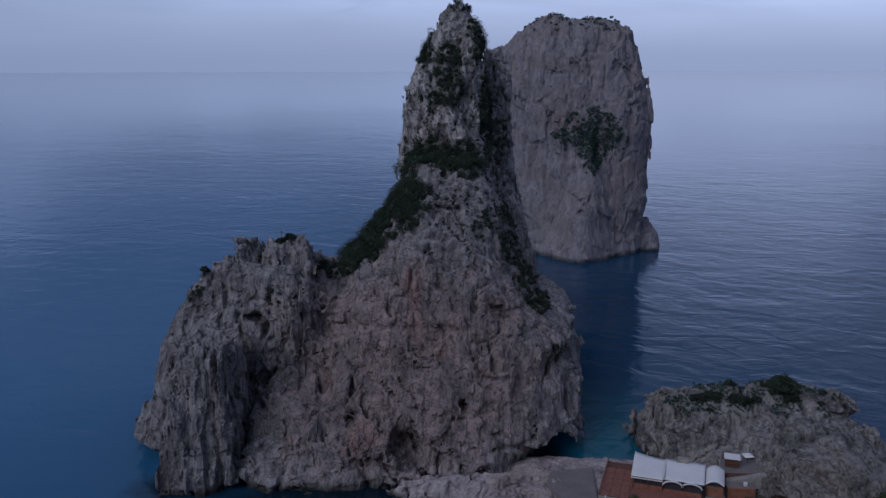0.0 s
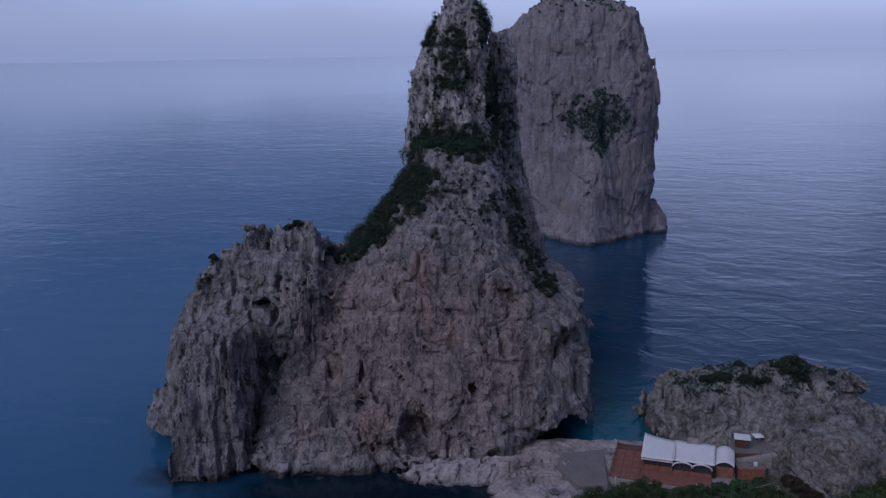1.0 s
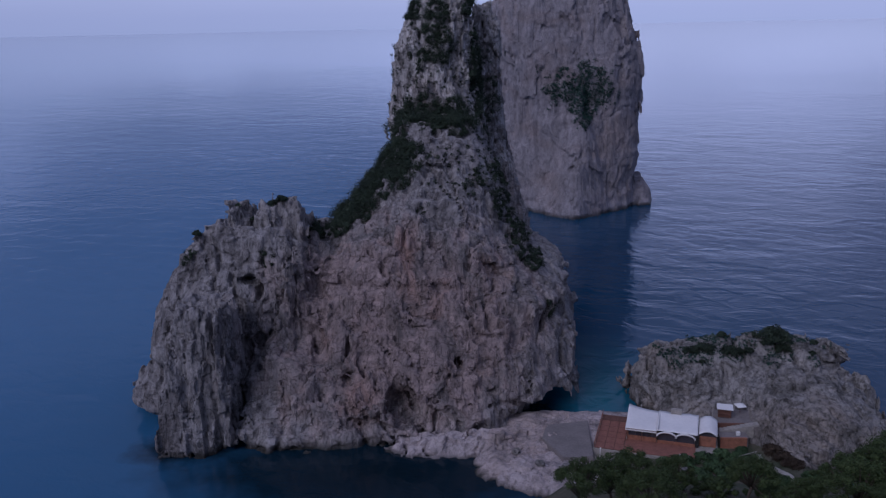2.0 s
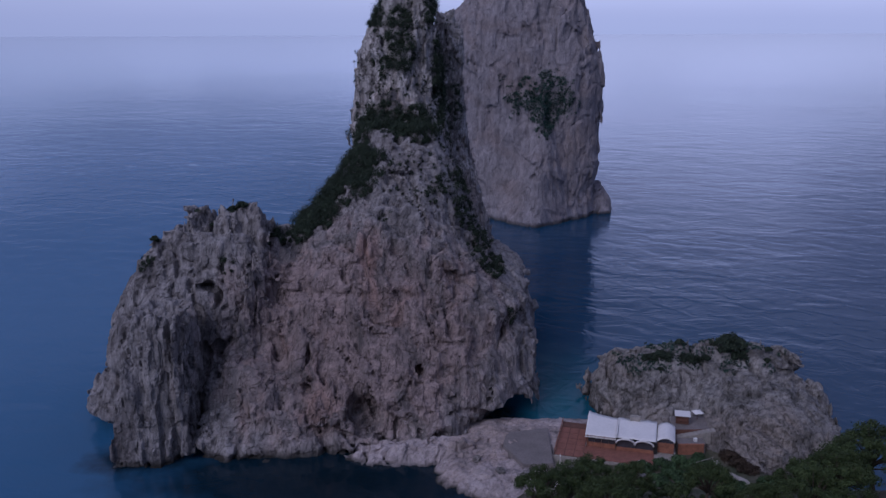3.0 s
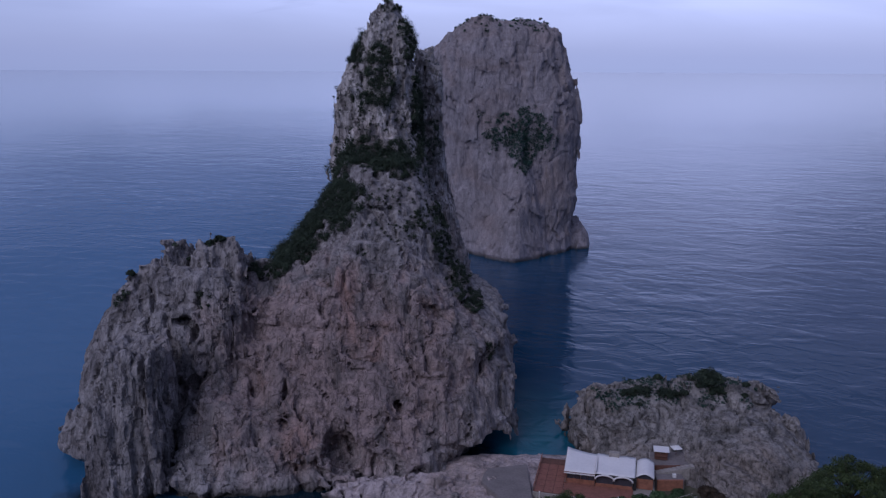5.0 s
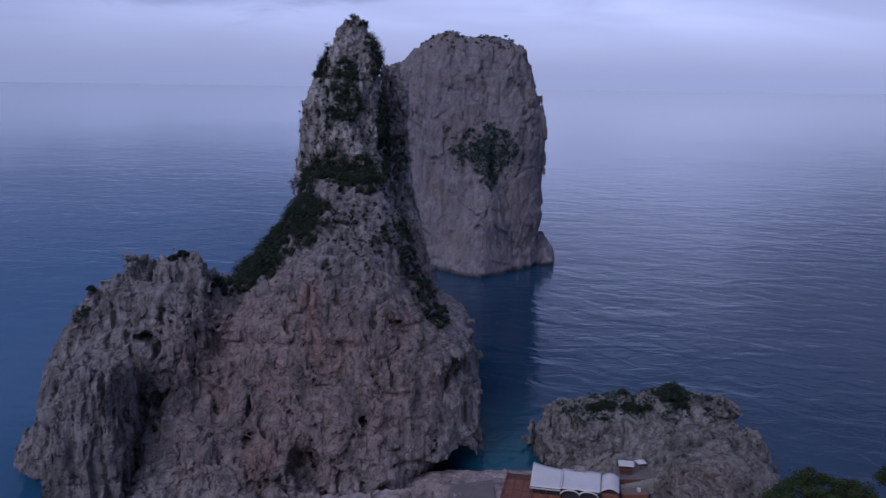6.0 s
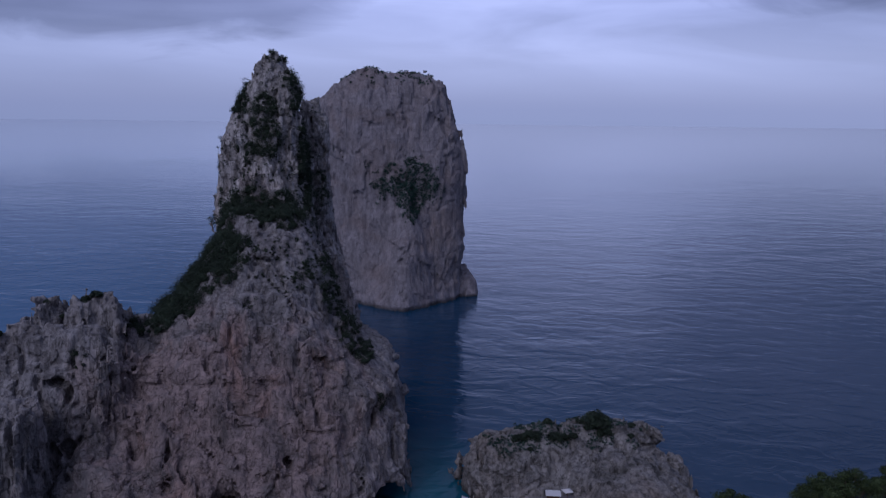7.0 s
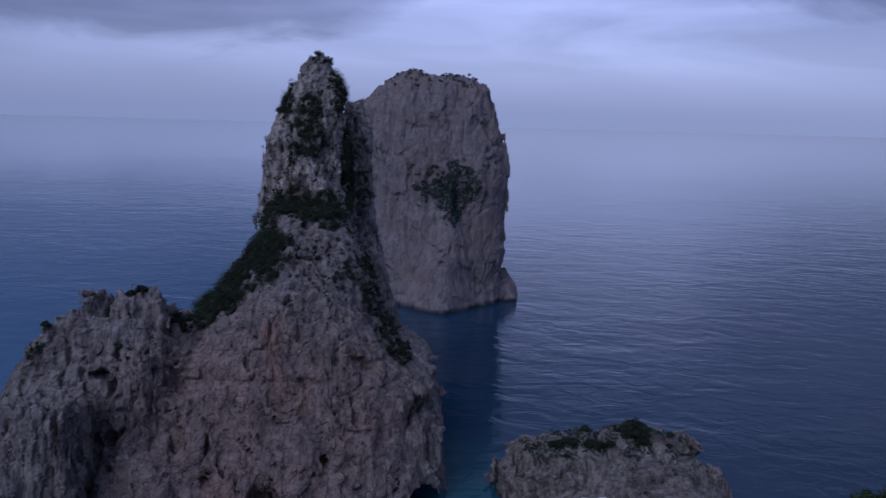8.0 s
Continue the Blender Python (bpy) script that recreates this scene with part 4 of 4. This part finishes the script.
def make_restaurant():
    root = new("seaside_restaurant")
    tagged(root, "orange seaside restaurant under white canvas canopies, terrace beside it", "restaurant")
    block("plinth", (-6.3, -5.2, -3.0), (18.6, 10.7, -0.12), STONE, root, "pale stone base")
    # the terrace floor, laid in large terracotta panels
    floor_ = block("terrace", (-6.2, -5.0, -0.12), (-0.2, 10.6, -0.02), TIMBER, root, "red-brown terrace deck", 0.02)
    for i in range(3):
        for j in range(6):
            x, y = -6.1 + i * 1.97, -4.9 + j * 2.55
            block("panel", (x + 0.07, y + 0.06, -0.02), (x + 1.87, y + 2.43, 0.03 + 0.01 * ((i + j) % 2)), TERRACOTTA if j < 5 else TIMBER, floor_, "", 0.015)
    block("front_floor", (-0.15, -5.0, -0.12), (14.2, 0.4, 0.04), TERRACOTTA, root, "terracotta floor before the windows", 0.02)
    block("rear_floor", (-0.15, 8.2, -0.12), (12, 10.6, 0.5), TIMBER, root, "", 0.02)
    for j in range(6):
        block("post", (-6.22, -4.95 + j * 2.95, 0), (-6.12, -4.85 + j * 2.95, 1.05), TIMBER, root, "", 0.01)
    block("rail", (-6.24, -4.95, 1.05), (-6.10, 10.4, 1.13), TERRACOTTA, root, "", 0.01)
    block("rail", (-6.22, -4.95, 0.5), (-6.12, 10.4, 0.56), TERRACOTTA, root, "", 0.01)
    # rooms
    block("side_wall", (0.0, 0.5, 0), (0.25, 8.1, 2.9), RENDERED, root)
    block("back_wall", (0.0, 7.85, 0), (14.0, 8.1, 3.1), RENDERED, root)
    block("front_wall", (0.3, 0.4, 0), (6.1, 0.65, 1.0), RENDERED, root, "low orange front wall")
    block("front_wall", (6.3, 0.2, 0), (14.0, 0.45, 0.75), RENDERED, root, "low orange front wall")
    for k in range(4):
        block("window", (0.35 + k * 1.45, 0.50, 1.0), (1.70 + k * 1.45, 0.58, 2.55), GLAZING, root, "dark window pane", 0.01)
    for left in (6.45, 10.25):
        bm = bmesh.new()
        lunette(bm, left, left + 3.6, 0.75, 2.0, 0.95, 0.28)
        part("window", finish("window", bm, GLAZING), root, "dark arched window")
        bm = bmesh.new()
        arch(bm, left - 0.05, left + 3.65, 1.9, 0.9, -0.5, 0.3, 0.3)
        part("arch_trim", finish("arch_trim", bm, CANVAS, True), root, "white scalloped arch trim")
    # a solid near-black block fills the gap; its colour stands for indoor shade
    block("doorway", (14.05, 0.2, 0), (14.75, 0.5, 2.4), DARK, root, "near-black block painted as the doorway's shade")
    # the vaulted end room
    block("end_wall", (14.8, 1.2, 0), (18.2, 1.45, 2.3), RENDERED, root, "orange end wall")
    bm = bmesh.new()
    lunette(bm, 14.85, 18.15, 2.3, 2.32, 0.9, 1.3)
    part("lunette", finish("lunette", bm, GLAZING), root, "dark half-round lunette")
    block("side_wall", (18.0, 1.45, 0), (18.2, 8.0, 2.5), RENDERED, root)
    sheet("canopy", lambda s, t: 2.55 + 1.05 * math.sin(math.pi * (0.06 + 0.88 * s)) + 0.25 * t, (14.6, 18.4), (0.9, 8.0), CANVAS, root, "white barrel-vaulted roof", 0.12)
    # canvas roofs
    sheet("canopy", lambda s, t: 2.95 + t * (1.1 - 0.55 * s) + 0.55 * t * (1 - s) ** 3 - 0.12 * math.sin(math.pi * t), (-0.3, 6.2), (-0.3, 8.0), CANVAS, root, "white sagging canvas canopy")
    sheet("canopy", lambda s, t: 3.12 + 0.6 * t - 0.1 * math.sin(math.pi * t) + 0.06 * math.sin(6 * math.pi * s), (6.35, 14.5), (-0.25, 8.0), CANVAS, root, "white canvas canopy")
    block("valance", (-0.3, -0.36, 2.45), (6.2, -0.30, 2.78), CANVAS, root, "", 0.01)
    block("gutter", (-0.3, -0.40, 2.80), (6.2, -0.28, 2.90), TIMBER, root, "", 0.01)
    block("gable", (6.2, -0.2, 3.0), (6.42, 8.0, 3.75), CANVAS, root, "white canvas gable edge")
    block("chimney", (8.7, 7.2, 3.0), (10.9, 8.3, 4.6), STONE, root, "pale square chimney box")
    block("mast", (17.2, 8.2, 0), (17.32, 8.32, 6.3), STONE, root, "grey slender mast", 0.02)
    for k in range(3):
        block("post", (0.1 + k * 3.0, -0.25, 0), (0.2 + k * 3.0, -0.15, 2.9), TIMBER, root, "", 0.01)
    block("bench", (11.0, -4.8, 0.04), (13.2, -4.2, 0.5), WHITE, root, "white bench")
    block("post", (-5.0, -5.2, -2.0), (-4.75, -4.95, 0.1), WHITE, root, "white gate post")
    root.matrix_basis = pose(26.4, 155.6, 3.7, 0, 0, -14) @ Matrix.Scale(0.95, 4)


make_restaurant()


def make_kiosk():
    root = new("kiosk")
    tagged(root, "small brown kiosk with a white flat roof above the terraces", "kiosk")
    block("wall", (-1.3, -0.9, 0), (1.3, 0.9, 1.9), TIMBER, root)
    block("counter", (-1.3, -1.2, 0.8), (1.3, -0.9, 0.95), TIMBER, root)
    block("roof", (-1.6, -1.4, 1.9), (1.6, 1.3, 2.05), CANVAS, root, "white flat roof")
    root.matrix_basis = pose(47.4, 162, 6.0, 0, 0, -12)


def make_parasol():
    root = new("parasol")
    tagged(root, "square white parasol on a slender pole beside the kiosk", "parasol")
    bm = bmesh.new()
    limb(bm, (0, 0, 0), (0, 0, 2.2), 0.05, 0.04, 8)
    part("pole", finish("pole", bm, TIMBER), root)
    sheet("canopy", lambda s, t: 2.2 - 0.5 * max(abs(2 * s - 1), abs(2 * t - 1)), (-1.0, 1.0), (-1.0, 1.0), CANVAS, root, "white square canopy", 0.05, 8, 8)
    root.matrix_basis = pose(51.0, 163.5, 5.9, 0, 0, 10)


def make_terraces():
    root = new("garden_terrace")
    tagged(root, "stepped stone terrace with orange retaining walls", "terrace")
    block("wall", (44.8, 154.2, 1.5), (50.0, 154.6, 5.0), RENDERED, root, "orange retaining wall")
    block("floor", (44.8, 154.6, 1.0), (50.4, 158.6, 4.9), CONCRETE, root, "grey terrace floor")
    block("wall", (45.2, 158.6, 1.0), (52.4, 159.0, 5.9), TIMBER, root, "brown retaining wall")
    block("floor", (45.2, 159.0, 1.0), (53.0, 165.0, 5.85), CONCRETE, root, "grey upper floor")
    for k in range(9):
        block("step", (45.4 + k * 0.85, 157.1, 3.5), (46.3 + k * 0.85, 158.5, 5.05 + k * 0.17), STONE, root, "", 0.02)
    block("planter", (48.2, 155.4, 4.9), (48.9, 156.0, 5.6), WHITE, root, "white square planter")


def make_path():
    root = new("stone_path")
    tagged(root, "pale stone path winding down beside the shrubs", "path")
    rng = np.random.RandomState(5)
    way = [Vector(p) for p in ((51.6, 151.5, 0), (51.0, 149.5, 0), (50.6, 147.5, 0), (52.4, 144, 0), (53.8, 140.5, 0), (52.0, 136, 0))]
    for a, b in zip(way, way[1:]):
        n = max(2, round((b - a).length / 0.8))
        for k in range(n):
            c = a.lerp(b, (k + 0.5) / n)
            z = max(ground_at(c.x, c.y), perch(head_points, c.x, c.y, 0.6) if c.y > 150 else 0)
            bm = bmesh.new()
            box(bm, (-0.75, -0.42, -0.5), (0.75, 0.42, 0.14 + rng.uniform(0, 0.05)), 0.05)
            st = part("stone", finish("stone", bm, STONE), root)
            st.matrix_basis = pose(c.x, c.y, z, 0, 0, math.degrees(math.atan2(b.y - a.y, b.x - a.x)) - 90 + rng.uniform(-4, 4))


def make_platform():
    bm = bmesh.new()
    line = [(10.6, 162.5), (19.6, 164.6), (19.2, 149.4), (13.2, 148.8), (9.4, 156.8)]
    top = [bm.verts.new((x, y, 3.3)) for x, y in line]
    low = [bm.verts.new((x, y, 0.5)) for x, y in line]
    bm.faces.new(top)
    bm.faces.new(low[::-1])
    for k in range(5):
        bm.faces.new((top[k], low[k], low[(k + 1) % 5], top[(k + 1) % 5]))
    bmesh.ops.bevel(bm, geom=list(bm.edges), offset=0.15, segments=2, affect="EDGES")
    tagged(new("bathing_platform", finish("bathing_platform", bm, CONCRETE)), "smooth grey concrete bathing platform on the rock shelf", "platform")


make_kiosk()
make_parasol()
make_terraces()
make_path()
make_platform()


def make_boulders():
    rng = np.random.RandomState(14)
    for x, y, size in ((35.2, 143.2, 0.8), (36.8, 142.6, 0.6), (34.3, 145.0, 0.6), (38.4, 141.6, 0.7), (36.0, 140.6, 0.9), (39.6, 140.2, 0.6), (33.6, 141.6, 0.5), (8.5, 147.5, 0.9), (13.5, 145.6, 0.8), (4.0, 152.5, 0.8)):
        bm = bmesh.new()
        bmesh.ops.create_icosphere(bm, subdivisions=3, radius=1.0)
        c = np.array([v.co for v in bm.verts], np.float32)
        k = 1 + 0.3 * facets(c * 1.3 + x, 3, 1.0) * 0.6 + 0.2 * lattice(c * 1.7 + y, 4)
        for v, f in zip(bm.verts, k):
            v.co = Vector((v.co.x * 1.2, v.co.y, v.co.z * 0.75)) * float(f) * size
        ob = new("boulder", finish("boulder", bm, ROCK_NEAR))
        z = ground_at(x, y) if x > 20 else perch(low_points, x, y)
        ob.matrix_basis = pose(x, y, z + 0.2 * size, 0, 0, rng.uniform(0, 360))
        tagged(ob, "pale weathered limestone boulder on the shore", "boulder", "shore boulders")


def make_handrail():
    root = new("handrail")
    tagged(root, "pale wooden handrail beside the garden path", "handrail")
    for k in range(4):
        x, y = 46.6 + k * 1.1, 147.4 + k * 0.35
        bm = bmesh.new()
        limb(bm, (x, y, ground_at(x, y) - 0.2), (x, y, 4.9 + 0.1 * k), 0.05, 0.05)
        part("post", finish("post", bm, STONE), root)
    bm = bmesh.new()
    limb(bm, (46.4, 147.3, 4.85), (50.1, 148.5, 5.25), 0.07, 0.07)
    part("rail", finish("rail", bm, STONE), root)


make_boulders()
make_handrail()
